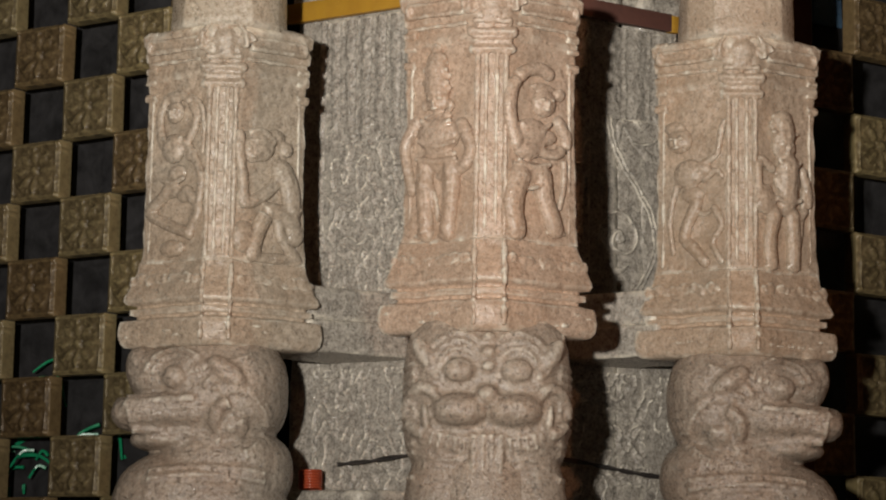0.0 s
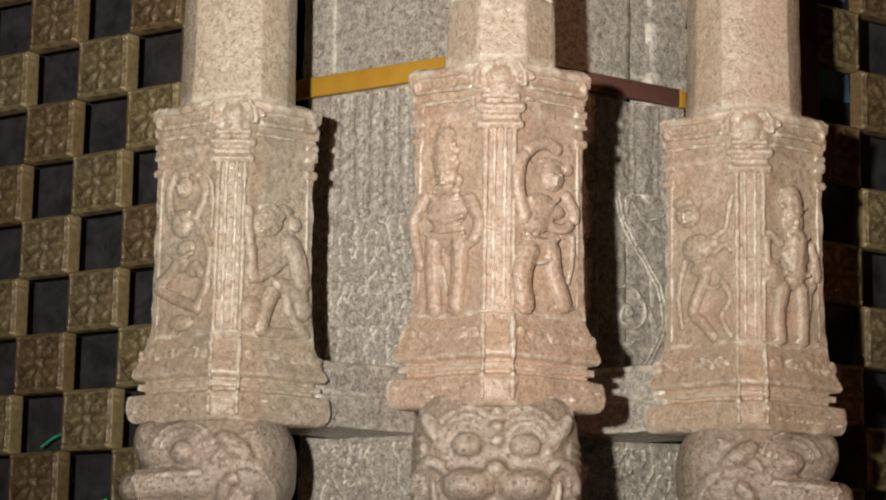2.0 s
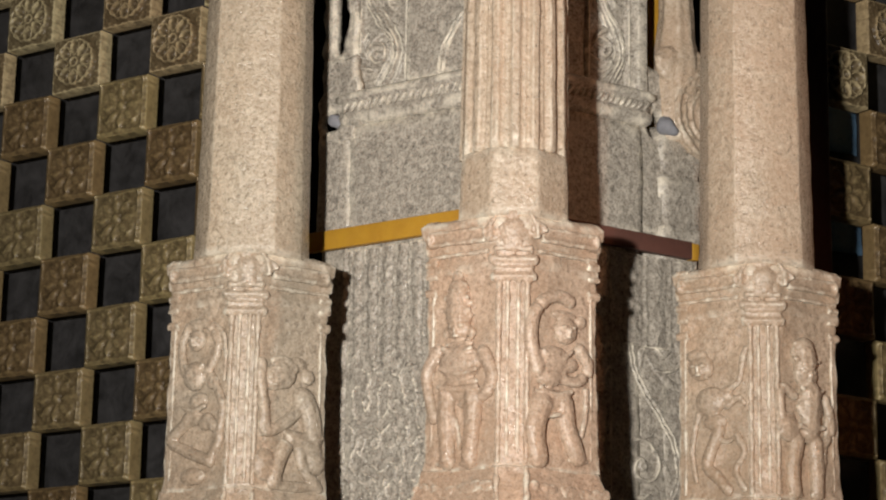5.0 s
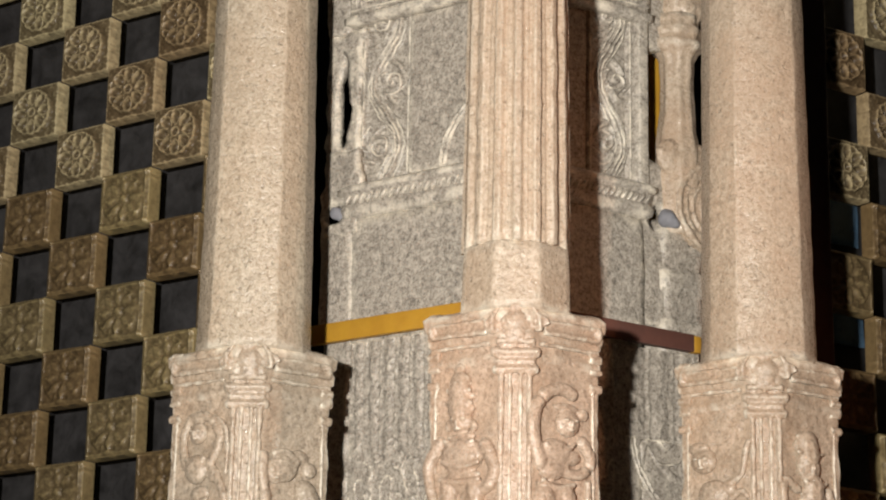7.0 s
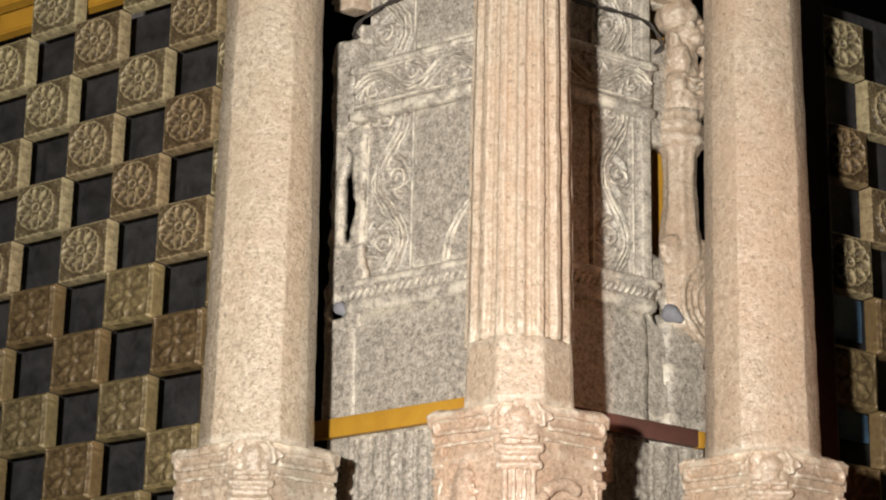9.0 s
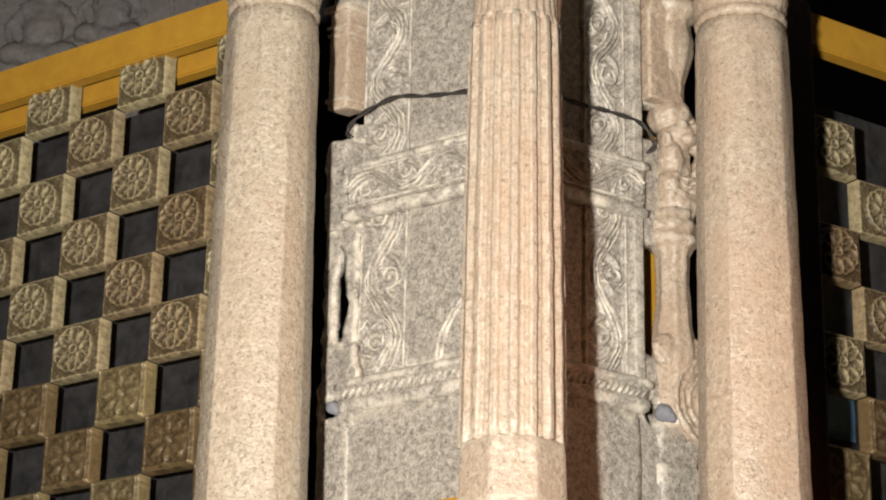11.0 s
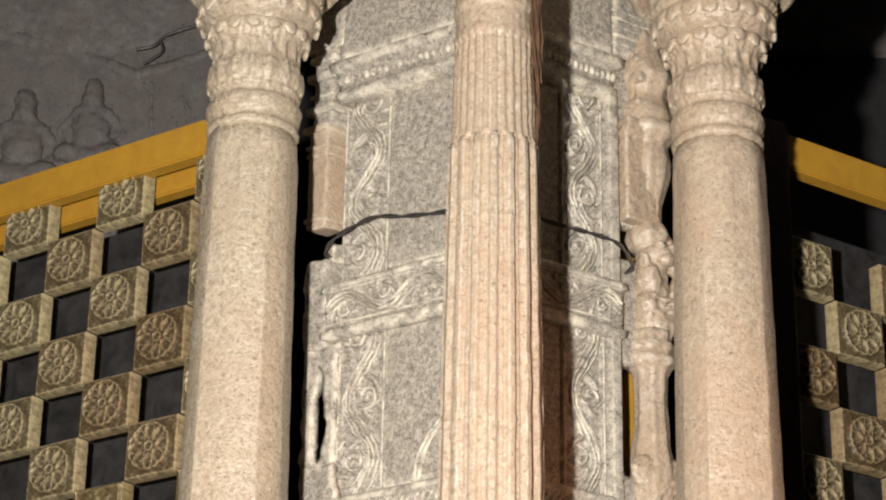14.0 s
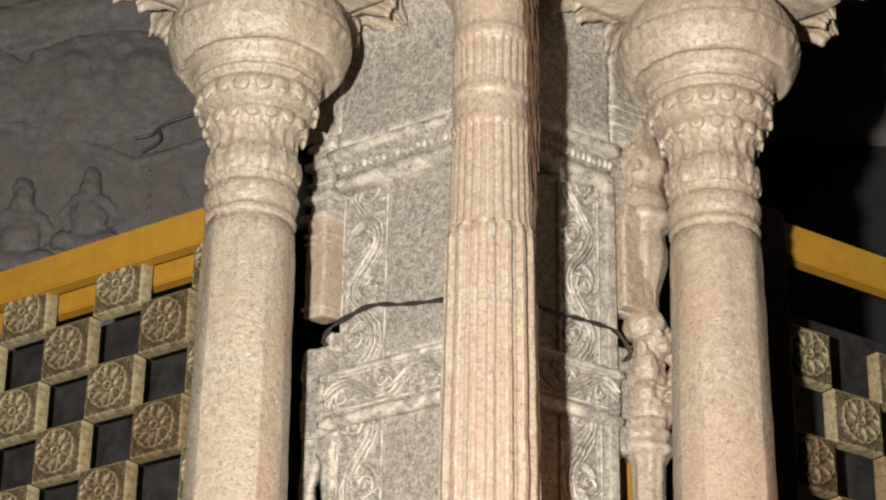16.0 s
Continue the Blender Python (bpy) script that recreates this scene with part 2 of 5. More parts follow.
def box_ab(a0, a1, b0, b1, z0, z1, bevel=0.004):
    """A block between planes of the pier's own grid, arrises bevelled."""
    bm = bmesh.new()
    vs = [bm.verts.new(at(a, b, z)) for z in (z0, z1) for a, b in ((a0, b0), (a1, b0), (a1, b1), (a0, b1))]
    for f in ((3, 2, 1, 0), (4, 5, 6, 7), (0, 1, 5, 4), (1, 2, 6, 5), (2, 3, 7, 6), (3, 0, 4, 7)):
        bm.faces.new([vs[i] for i in f])
    if bevel:
        bmesh.ops.bevel(bm, geom=bm.edges[:], offset=bevel, segments=2, affect="EDGES", profile=0.5)
    return bm


def box_xyz(x0, x1, y0, y1, z0, z1, bevel=0.0):
    bm = bmesh.new()
    bmesh.ops.create_cube(bm, size=1, matrix=Matrix.Translation(((x0 + x1) / 2, (y0 + y1) / 2, (z0 + z1) / 2)) @ Matrix.Diagonal((x1 - x0, y1 - y0, z1 - z0, 1)))
    if bevel:
        bmesh.ops.bevel(bm, geom=bm.edges[:], offset=bevel, segments=2, affect="EDGES", profile=0.5)
    return bm


def ball(bm, centre, radii, turn=None, u=14, v=9):
    m = Matrix.Translation(centre) @ (turn or Matrix()) @ Matrix.Diagonal((*radii, 1)) if not isinstance(radii, float) else Matrix.Translation(centre) @ Matrix.Scale(radii, 4)
    bmesh.ops.create_uvsphere(bm, u_segments=u, v_segments=v, radius=1, matrix=m)


def tube(bm, points, radius, sides=8, taper=None):
    """A round bar through points, its ends closed; taper: radius factor at the far end."""
    pts = [Vector(p) for p in points]
    rows = []
    for i, p in enumerate(pts):
        d = (pts[min(i + 1, len(pts) - 1)] - pts[max(i - 1, 0)]).normalized()
        ref = Vector((0.31, 0.9, 0.2)) if abs(d.z) > 0.8 else UP
        e1 = d.cross(ref).normalized()
        e2 = d.cross(e1)
        r = radius * (1 + ((taper or 1) - 1) * i / max(1, len(pts) - 1))
        rows.append([bm.verts.new(p + r * (math.cos(2 * math.pi * k / sides) * e1 + math.sin(2 * math.pi * k / sides) * e2)) for k in range(sides)])
    for r0, r1 in zip(rows, rows[1:]):
        for k in range(sides):
            bm.faces.new((r0[k], r0[(k + 1) % sides], r1[(k + 1) % sides], r1[k]))
    bm.faces.new(rows[0][::-1])
    bm.faces.new(rows[-1])


class Face:
    """A drawing board on a wall face: u to the viewer's right, v up, w out of the wall."""

    def __init__(self, origin, u, w):
        self.o, self.u, self.w = Vector(origin), Vector(u).normalized(), Vector(w).normalized()

    def __call__(self, u, v, w=0.0):
        return self.o + self.u * u + UP * v + self.w * w

    def turn(self):
        return Matrix((self.u, UP, self.w)).transposed().to_4x4()

    def blob(self, bm, u, v, ru, rv, rw, w=0.0, spin=0.0):
        ball(bm, self(u, v, w), (ru, rv, rw), self.turn() @ Matrix.Rotation(radians(spin), 4, "Z"), 12, 8)

    def line(self, bm, pts, r, w=0.0, sides=6, taper=None):
        tube(bm, [self(p[0], p[1], w) for p in pts], r, sides, taper)


# ---------------------------------------------------------------- the setting
part("floor", box_xyz(-9, 9, -4, 12, -0.2, 0), FLOOR)["kind"] = "structure"
part("ceiling", box_xyz(-9, 9, -4, 12, 6.4, 6.6), WALL)["kind"] = "structure"
# back and east walls get the near-black colour in place of darkness
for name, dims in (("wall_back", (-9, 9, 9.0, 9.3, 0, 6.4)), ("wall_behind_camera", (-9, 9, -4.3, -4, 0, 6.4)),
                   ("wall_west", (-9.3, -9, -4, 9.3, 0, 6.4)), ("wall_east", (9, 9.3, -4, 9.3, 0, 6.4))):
    tagged(part(name, box_xyz(*dims), UNLIT if name in ("wall_back", "wall_east") else WALL), kind="structure")

# ---------------------------------------------------------------- the pier
PA, PB = (0.40, 0.90), (0.40, 0.81)


def pier():
    p = thing("stone_pier", "grey granite pier with carved scroll bands and vine panels", "pier", place=(0, 0, 0))
    ca, cb = (PA[0] + PA[1]) / 2, (PB[0] + PB[1]) / 2
    o = at(ca, cb)

    def course(name, prof, mat=STONE_GREY, amount=0.003):
        sa, sb = PA[1] - PA[0], PB[1] - PB[0]
        rings = []
        for z, out in prof:
            ring = []
            for i in range(96):
                th = 2 * math.pi * (i + 0.3) / 96
                c, d = math.cos(th), math.sin(th)
                k = (abs(c) ** 22 + abs(d) ** 22) ** (-1 / 22)
                ring.append(at(ca + k * c * (sa / 2 + out), cb + k * d * (sb / 2 + out), z))
            rings.append(ring)
        return part(name, worn(loft(rings), amount), mat, p)

    course("lower_shaft", [(0, 0.05), (0.3, 0.05), (0.32, 0.0)] + [(0.32 + 0.05 * i, 0.0) for i in range(1, 53)])
    course("plain_panel", [(2.925 + 0.03 * i, 0.004) for i in range(11)], amount=0.005)
    course("leaf_band", [(3.222, 0.008), (3.23, 0.018), (3.25, 0.022), (3.258, 0.016), (3.285, 0.018), (3.292, 0.026), (3.305, 0.026), (3.315, 0.008)])
    course("vine_course", [(3.312 + 0.03 * i, -0.02) for i in range(15)] + [(3.748, -0.02)])
    course("scroll_band", [(3.745, 0.005), (3.752, 0.022), (3.77, 0.024), (3.775, 0.016), (3.88, 0.018), (3.886, 0.026), (3.902, 0.024), (3.91, 0.0)])
    course("upper_vine_course", [(3.908 + 0.03 * i, -0.02) for i in range(19)])
    course("bead_band", [(4.445, 0.0), (4.46, 0.012), (4.475, 0.012), (4.48, 0.006), (4.53, 0.008), (4.54, 0.022), (4.565, 0.026), (4.575, 0.01)])
    course("top_shaft", [(4.57 + 0.03 * i, 0.006) for i in range(10)] + [(4.9, 0.03), (5.0, 0.12), (5.1, 0.2), (6.4, 0.2)], amount=0.005)
    return p


PIER = pier()

# flat bars across the pier
def flat_bar(label, mat, a0, a1, b0, b1, z0, z1):
    return tagged(part("flat_bar", box_ab(a0, a1, b0, b1, z0, z1, 0.003), mat), label, "bar", "bars on the pier")


flat_bar("yellow painted flat bar across the carved pier", YELLOW, 0.36, 0.99, 0.37, 0.39, 2.905, 2.955)
flat_bar("brown painted flat bar with a yellow end", MAROON, 0.37, 0.39, 0.36, 0.93, 2.895, 2.94)


# ---------------------------------------------------------------- carving tools
from mathutils.bvhtree import BVHTree


def bump(x, width):
    return math.exp(-(x / width) ** 2)


def carve(name, bm, mat, parent, label="", voxel=0.0045, smooth=2, grit=1.0):
    return fused(part(name, bm, mat, parent, label), voxel, smooth, grit)


def figure(face, v0, heads, limbs, w=0.006):
    """A plain weathered relief: rounded lumps and limbs on a face, sizes in centimetres."""
    bm = bmesh.new()
    for u, v, ru, rv, *out in heads:
        face.blob(bm, u / 100, v0 + v / 100, ru / 100, rv / 100, 0.42 * min(ru, rv) / 100 + 0.006, w + (out[0] / 100 if out else 0))
    for r, pts, *out in limbs:
        lift = out[0] / 100 if out else 0.0
        smooth_pts = []
        p = [Vector((u / 100, v0 + v / 100)) for u, v in pts]
        for i in range(len(p) - 1):
            a, b, c, d = p[max(i - 1, 0)], p[i], p[i + 1], p[min(i + 2, len(p) - 1)]
            for k in range(5):
                t = k / 5
                smooth_pts.append(0.5 * ((2 * b) + (c - a) * t + (2 * a - 5 * b + 4 * c - d) * t * t + (3 * b - a - 3 * c + d) * t ** 3))
        smooth_pts.append(p[-1])
        tube(bm, [face(q.x, q.y, w + lift) for q in smooth_pts], r / 100 * 1.12, 10, 0.85)
        face.blob(bm, p[0].x, p[0].y, r / 100, r / 100, r / 100, w + lift)
        face.blob(bm, p[-1].x, p[-1].y, r / 100, r / 100, r / 100 * 0.8, w + lift)
    for v in bm.verts:
        d = (v.co - face.o).dot(face.w)
        v.co -= face.w * (d * 0.12)
    return bm


def features(u, v, r):
    """Worn brows, nose and mouth of a carved head."""
    return [(u - 0.42 * r, v + 0.22 * r, 0.26 * r, 0.15 * r, 1.7), (u + 0.42 * r, v + 0.22 * r, 0.26 * r, 0.15 * r, 1.7), (u, v - 0.08 * r, 0.17 * r, 0.36 * r, 2.0),
            (u, v - 0.52 * r, 0.34 * r, 0.15 * r, 1.6)]


def spiral(face, u, v, r, turns, start, sense, w, count=18):
    out = []
    for i in range(count + 1):
        q = i / count
        th = start + sense * turns * 2 * math.pi * q
        rr = r * (1 - 0.85 * q)
        out.append(face(u + rr * math.cos(th), v + rr * math.sin(th), w))
    return out


def relief_sheet(face, u0, u1, v0, v1, w, height, step=0.0021, upright=True):
    """A carved slab: height(x, y) stands out of a sheet on the face, with edges 2 cm deep."""
    wide, long = (u1 - u0, v1 - v0) if upright else (v1 - v0, u1 - u0)
    nx, ny = int(wide / step), int(long / step)
    verts, faces = [], []
    for layer in range(2):
        for i in range(ny + 1):
            for k in range(nx + 1):
                x, y = wide * k / nx, long * i / ny
                if layer and 0 < i < ny and 0 < k < nx:
                    continue
                u, v = (u0 + x, v0 + y) if upright else (u0 + y, v0 + x)
                verts.append(face(u, v, w + height(x, y) if not layer else w - 0.02))
    row = nx + 1
    for i in range(ny):
        for k in range(nx):
            q = (i * row + k, i * row + k + 1, (i + 1) * row + k + 1, (i + 1) * row + k)
            faces.append(q if upright else q[::-1])
    rim = [i * row + k for i in range(ny + 1) for k in range(nx + 1) if i in (0, ny) or k in (0, nx)]
    low = {a: (ny + 1) * row + n for n, a in enumerate(rim)}
    loop = list(range(nx)) + [i * row + nx for i in range(ny)] + [ny * row + nx - k for k in range(nx)] + [(ny - i) * row for i in range(ny)]
    for a, b in zip(loop, loop[1:] + loop[:1]):
        q = (b, a, low[a], low[b])
        faces.append(q if upright else q[::-1])
    return [tuple(p) for p in verts], [], faces


def worn_height(seed, ribs_from=9.0, pitch=0.045):
    """Carving too worn to read: winding ridges and pits, and upright ribs above a level, ending in round loops."""
    def height(x, y):
        p = Vector((x, y, seed))
        d = noise.noise_vector(p * 14) * 0.35
        q = Vector((x * 26 + d.x, y * 22 + d.y, seed))
        h = 0.008 * (1 - min(1.0, abs(noise.noise(q)) * 4.5)) + 0.004 * (1 - min(1.0, abs(noise.noise(q * 2.3)) * 4)) + 0.003 * noise.noise(p * 160)
        if y > ribs_from - 0.05:
            k = min(1.0, (y - ribs_from + 0.05) / 0.06)
            t = (x / pitch + 0.12 * noise.noise(p * 9)) % 1.0
            rib = 0.008 * (0.5 + 0.5 * math.tanh(5 * (abs(t - 0.5) - 0.2))) + 0.004 * bump(t - 0.5, 0.08)
            h = h * (1 - 0.75 * k) + rib * k
        return h
    return height


def vine_relief(face, u0, u1, v0, v1, waves, w, seed, upright=True, step=0.0021):
    """A sunk panel with a running scroll: a ribbed wavy stem, a coil in each bend with toothed leaves round it, and a border."""
    wide, long = (u1 - u0, v1 - v0) if upright else (v1 - v0, u1 - u0)
    amp, mid, turn = wide * 0.27, wide / 2, 2 * math.pi * waves / long
    lobes = []
    for k in range(int(waves * 2 + 1.01)):
        side = 1 if k % 2 == 0 else -1
        lobes.append((mid - side * wide * 0.13, long * (k + 0.5) / (waves * 2), side))
    r0 = min(wide * 0.24, long / waves * 0.17)

    def height(x, y):
        edge = min(x, wide - x)
        x += 0.0045 * noise.noise(Vector((x * 38, y * 38, seed + 5.0)))
        y += 0.006 * noise.noise(Vector((x * 30, y * 30, seed + 9.0)))
        slope = amp * turn * math.cos(turn * y)
        d = (x - mid - amp * math.sin(turn * y)) / math.sqrt(1 + slope * slope)
        stem = max(0.019 * bump(abs(d) - 0.0055, 0.0034), 0.011 * bump(abs(d) - 0.0165, 0.003))
        h = stem
        near = max(0.0, min(1.0, 1.6 - abs(d) / 0.014))
        for cx, cy, side in lobes:
            px, py = x - cx, y - cy
            r = math.hypot(px, py)
            if r > r0 * 2.1:
                continue
            th = math.atan2(py, px) * side
            f = (r / r0 * 1.45 - th / (2 * math.pi) + seed * 0.13) % 1.0
            if r < r0:
                h = max(h, (0.019 * bump(f - 0.5, 0.18) if r > 0.22 * r0 else 0.018) * (1 - 0.9 * near))
            else:
                tooth = max(0.0, math.cos(4.5 * th + 5 * (r / r0 - 1) + cy * 40)) ** 0.6
                h = max(h, 0.016 * tooth * (1 - 0.45 * (r / r0 - 1)) * (1 - near))
        h += 0.0016 * noise.noise(Vector((x * 90, y * 90, seed))) + 0.0008 * noise.noise(Vector((x * 300, y * 300, seed)))
        return max(h, 0.015 * bump(edge - 0.005, 0.004), 0.0)

    return relief_sheet(face, u0, u1, v0, v1, w, height, step, upright)


FACE_L = Face(at(0.65, 0.40), -UL, NL)      # u = 0.65 - a
FACE_R = Face(at(0.40, 0.60), UR, NR)       # u = b - 0.60


def pier_carvings():
    g = STONE_GREY
    for face, u0, u1, flip in ((FACE_L, -0.222, -0.07, 0), (FACE_R, 0.035, 0.172, 1)):
        part("vine_panel", vine_relief(face, u0, u1, 3.32, 3.745, 1.25, -0.018, 3 + flip), g, PIER)
        part("upper_vine_panel", vine_relief(face, u0 - 0.002, u1 - 0.002, 3.912, 4.42, 1.75, -0.018, 5 + flip), g, PIER)
        if flip:
            part("scroll_carving", vine_relief(face, -0.17, 0.205, 3.779, 3.882, 1.5, 0.012, 9, False), g, PIER)
            part("jamb", worn(box_ab(0.385, 0.45, 0.776, 0.806, 3.31, 4.45, 0.004), 0.001), g, PIER)
        else:
            part("scroll_carving", vine_relief(face, -0.245, 0.25, 3.779, 3.882, 2.0, 0.012, 8, False), g, PIER)
            part("plain_inset", worn(box_ab(0.42, 0.716, 0.3985, 0.42, 3.318, 3.742, 0.004), 0.001), g, PIER)
            part("upper_plain_inset", worn(box_ab(0.42, 0.71, 0.391, 0.42, 3.912, 4.385, 0.006), 0.001), g, PIER)
        e0, e1 = (-0.25, 0.24) if not flip else (-0.19, 0.21)
        k = 22
        for i in range(k):
            u = e0 + (e1 - e0) * (i + 0.5) / k
            bm = bmesh.new()
            face.blob(bm, u, 3.271, 0.006, 0.015, 0.008, 0.018, -35)
            part("leaf", bm, g, PIER)
            bm = bmesh.new()
            face.blob(bm, u, 4.506, 0.009, 0.013, 0.009, 0.007)
            part("bead", bm, g, PIER)
    for off in (0.0, 0.016):
        bm = bmesh.new()
        FACE_L.line(bm, [(0.03 + off, 3.322), (0.036 + off, 3.36), (0.05 + off, 3.4), (0.075 + off, 3.44), (0.11 + off, 3.47)], 0.006, 0.0)
        part("arched_ridge", worn(bm, 0.002, 30), g, PIER)
    for name, face, u0, u1, v0, v1, seed, ribs in (("worn_panel", FACE_L, -0.245, 0.235, 2.22, 2.9, 4.0, 0.4), ("low_panel", FACE_L, -0.245, 0.235, 1.72, 2.035, 14.0, 9.0),
                                                  ("worn_panel", FACE_R, -0.18, 0.1, 2.22, 2.89, 33.0, 9.0), ("low_panel", FACE_R, -0.18, 0.38, 1.72, 2.035, 15.0, 9.0)):
        part(name, relief_sheet(face, u0, u1, v0, v1, -0.004, worn_height(seed, ribs), 0.003), g, PIER)
    part("leaf_panel", vine_relief(FACE_R, 0.1, 0.375, 2.22, 2.66, 0.75, -0.012, 11, step=0.003), g, PIER)
    part("ribbed_panel", relief_sheet(FACE_R, 0.1, 0.375, 2.66, 2.89, -0.004, worn_height(21.0, -1.0, 0.075), 0.003), g, PIER)


pier_carvings()


def baluster(label, a, b, mirror, scale=1.0):
    """A slim carved shaft freed from the pier's edge by slots, with an animal half way up."""
    o = at(a, b)
    p = thing("baluster", label, "baluster", "balusters beside the pier", o)
    face = Face((0, 0, 0), UR if not mirror else -UL, NR if not mirror else NL)
    s = scale
    part("foot", worn(squared(fine([(0, 0.13 * s), (2.6, 0.12 * s), (2.9, 0.12 * s), (2.92, 0.15 * s), (2.97, 0.15 * s), (2.98, 0.13 * s), (3.04, 0.13 * s), (3.05, 0.15 * s), (3.1, 0.15 * s), (3.11, 0.13 * s), (3.2, 0.14 * s), (3.24, 0.1 * s)], 0.02), oa=0.05 if not mirror else 0.0, ob=0.05 if mirror else 0.0), 0.004), STONE_PALE, p)
    bm = bmesh.new()
    face.blob(bm, 0.03, 3.385, 0.125, 0.07, 0.03, 0.022, -12)
    for r, t in ((0.112, 0.010), (0.09, 0.007), (0.068, 0.006), (0.04, 0.008)):
        tube(bm, [face(0.07 + r * math.cos(q), 3.27 + r * math.sin(q), 0.055) for q in [2 * math.pi * i / 28 for i in range(29)]], t, 6)
    face.blob(bm, 0.07, 3.27, 0.115, 0.115, 0.034, 0.026)
    carve("medallion", bm, STONE_PALE, p)
    rib = lambda z, th: 0.002 * math.cos(8 * th)
    part("stem", worn(turned(fine([(3.2, 0.05), (3.36, 0.06), (3.42, 0.055), (3.47, 0.05), (3.53, 0.044), (3.6, 0.041), (3.67, 0.044), (3.69, 0.054), (3.7, 0.068), (3.715, 0.07), (3.722, 0.06), (3.735, 0.066), (3.75, 0.068), (3.76, 0.058), (3.79, 0.06)], 0.012), 56, ripple=rib), 0.004, 14), STONE_PALE, p)
    bm = bmesh.new()
    q = lambda u, v, ru, rv, rw, w=0.0, sp=0.0: face.blob(bm, u, v, ru, rv, rw, w, sp)
    q(0.002, 3.9, 0.05, 0.16, 0.05)
    q(0.012, 3.81, 0.066, 0.052, 0.056, 0.006)
    q(-0.028, 3.85, 0.028, 0.05, 0.034, 0.026, 12)
    q(0.05, 3.845, 0.03, 0.055, 0.036, 0.022, -8)
    q(-0.02, 3.93, 0.034, 0.06, 0.04, 0.024, 14)
    q(0.014, 4.005, 0.052, 0.042, 0.048, 0.022)
    q(0.066, 3.99, 0.028, 0.03, 0.03, 0.03, -30)
    q(0.05, 4.045, 0.036, 0.026, 0.036, 0.01, -20)
    q(0.066, 3.925, 0.014, 0.055, 0.022, 0.03, -14)
    q(-0.04, 3.975, 0.014, 0.03, 0.02, 0.034, 20)
    q(-0.012, 4.02, 0.012, 0.012, 0.012, 0.066)
    q(0.032, 4.02, 0.012, 0.012, 0.012, 0.066)
    q(0.012, 3.985, 0.024, 0.018, 0.02, 0.06)
    for k in range(4):
        face.line(bm, [(-0.03 + 0.004 * k, 3.88 - 0.022 * k), (0.01, 3.872 - 0.022 * k), (0.05, 3.882 - 0.022 * k)], 0.006, 0.056)
    carve("animal_carving", bm, STONE_PALE, p, voxel=0.0045, smooth=2, grit=1.6)
    part("vase", worn(turned(fine([(4.03, 0.05), (4.06, 0.06), (4.085, 0.054), (4.098, 0.044), (4.12, 0.036), (4.16, 0.04), (4.2, 0.052), (4.24, 0.062), (4.285, 0.066), (4.32, 0.062), (4.335, 0.06), (4.345, 0.076), (4.362, 0.086), (4.378, 0.086), (4.388, 0.076), (4.42, 0.076), (4.44, 0.07), (4.462, 0.06), (4.482, 0.058), (4.5, 0.072), (4.53, 0.079), (4.56, 0.07), (4.59, 0.058), (4.66, 0.036), (4.72, 0.012)], 0.01), 56, ripple=rib), 0.004, 14), STONE_PALE, p)
    bm = bmesh.new()
    for u0, u1, v0, v1, out in ((-0.1, 0.0, 4.088, 4.345, 0.042), (-0.104, 0.004, 4.34, 4.385, 0.056), (-0.066, 0.0, 4.38, 4.6, 0.03), (-0.072, 0.02, 4.43, 4.448, 0.06), (-0.072, 0.02, 4.5, 4.53, 0.062), (-0.07, 0.02, 4.56, 4.575, 0.058)):
        c = face((u0 + u1) / 2, (v0 + v1) / 2, out / 2 - 0.02)
        m = Matrix.Translation(c) @ face.turn() @ Matrix.Diagonal((u1 - u0, v1 - v0, out + 0.04, 1))
        bmesh.ops.create_cube(bm, size=1, matrix=m)
    carve("backing_slab", bm, STONE_PALE, p, voxel=0.005, smooth=2, grit=0.8)
    return p


baluster("slim warm granite baluster with an animal carving beside the pier", 0.41, 0.926, False)

def web(a0, a1, b0, b1, spans, label):
    p = thing("stone_web", label, "stone web", "webs beside the pier")
    for z0, z1 in spans:
        part("tie", worn(box_ab(a0, a1, b0, b1, z0, z1, 0.012), 0.003), STONE_GREY, p)
    return p


web(0.402, 0.5, 0.79, 0.89, ((1.7, 2.885), (2.95, 3.19), (3.69, 3.985), (4.085, 4.9)), "rough granite ties between the pier and its baluster")
hole = [(0.846 + 0.026 * math.cos(q), 3.232 + 0.03 * math.sin(q)) for q in [2 * math.pi * i / 18 for i in range(18)]]
part("pierced_tie", worn(pierced_slab(0.79, 0.9, 3.18, 3.385, 0.4, 0.425, hole, 0.012, True), 0.002, 30), STONE_GREY, PIER)
for name, dims in (("top_wing", (0.39, 0.6, 0.8, 1.2, 4.585, 5.3)), ("top_wing", (0.88, 1.02, 0.394, 0.6, 4.625, 5.3))):
    bm = box_ab(*dims, 0.01)
    bmesh.ops.subdivide_edges(bm, edges=[e for e in bm.edges if e.calc_length() > 0.05], cuts=8, use_grid_fill=True)
    part(name, worn(bm, 0.005, 12), STONE_GREY, PIER)
for k in range(5):
    part("top_moulding", worn(box_ab(0.388 - 0.003 * (k % 2), 0.45, 0.8, 0.93, 4.612 + 0.026 * k, 4.622 + 0.026 * k, 0.004), 0.002, 20), STONE_GREY, PIER)
part("side_block", worn(box_ab(0.88, 0.985, 0.394, 0.5, 2.925, 3.225, 0.01), 0.003), STONE_GREY, PIER)
part("side_shaft", worn(box_ab(0.88, 0.975, 0.402, 0.5, 1.7, 2.925, 0.01), 0.004), STONE_GREY, PIER)


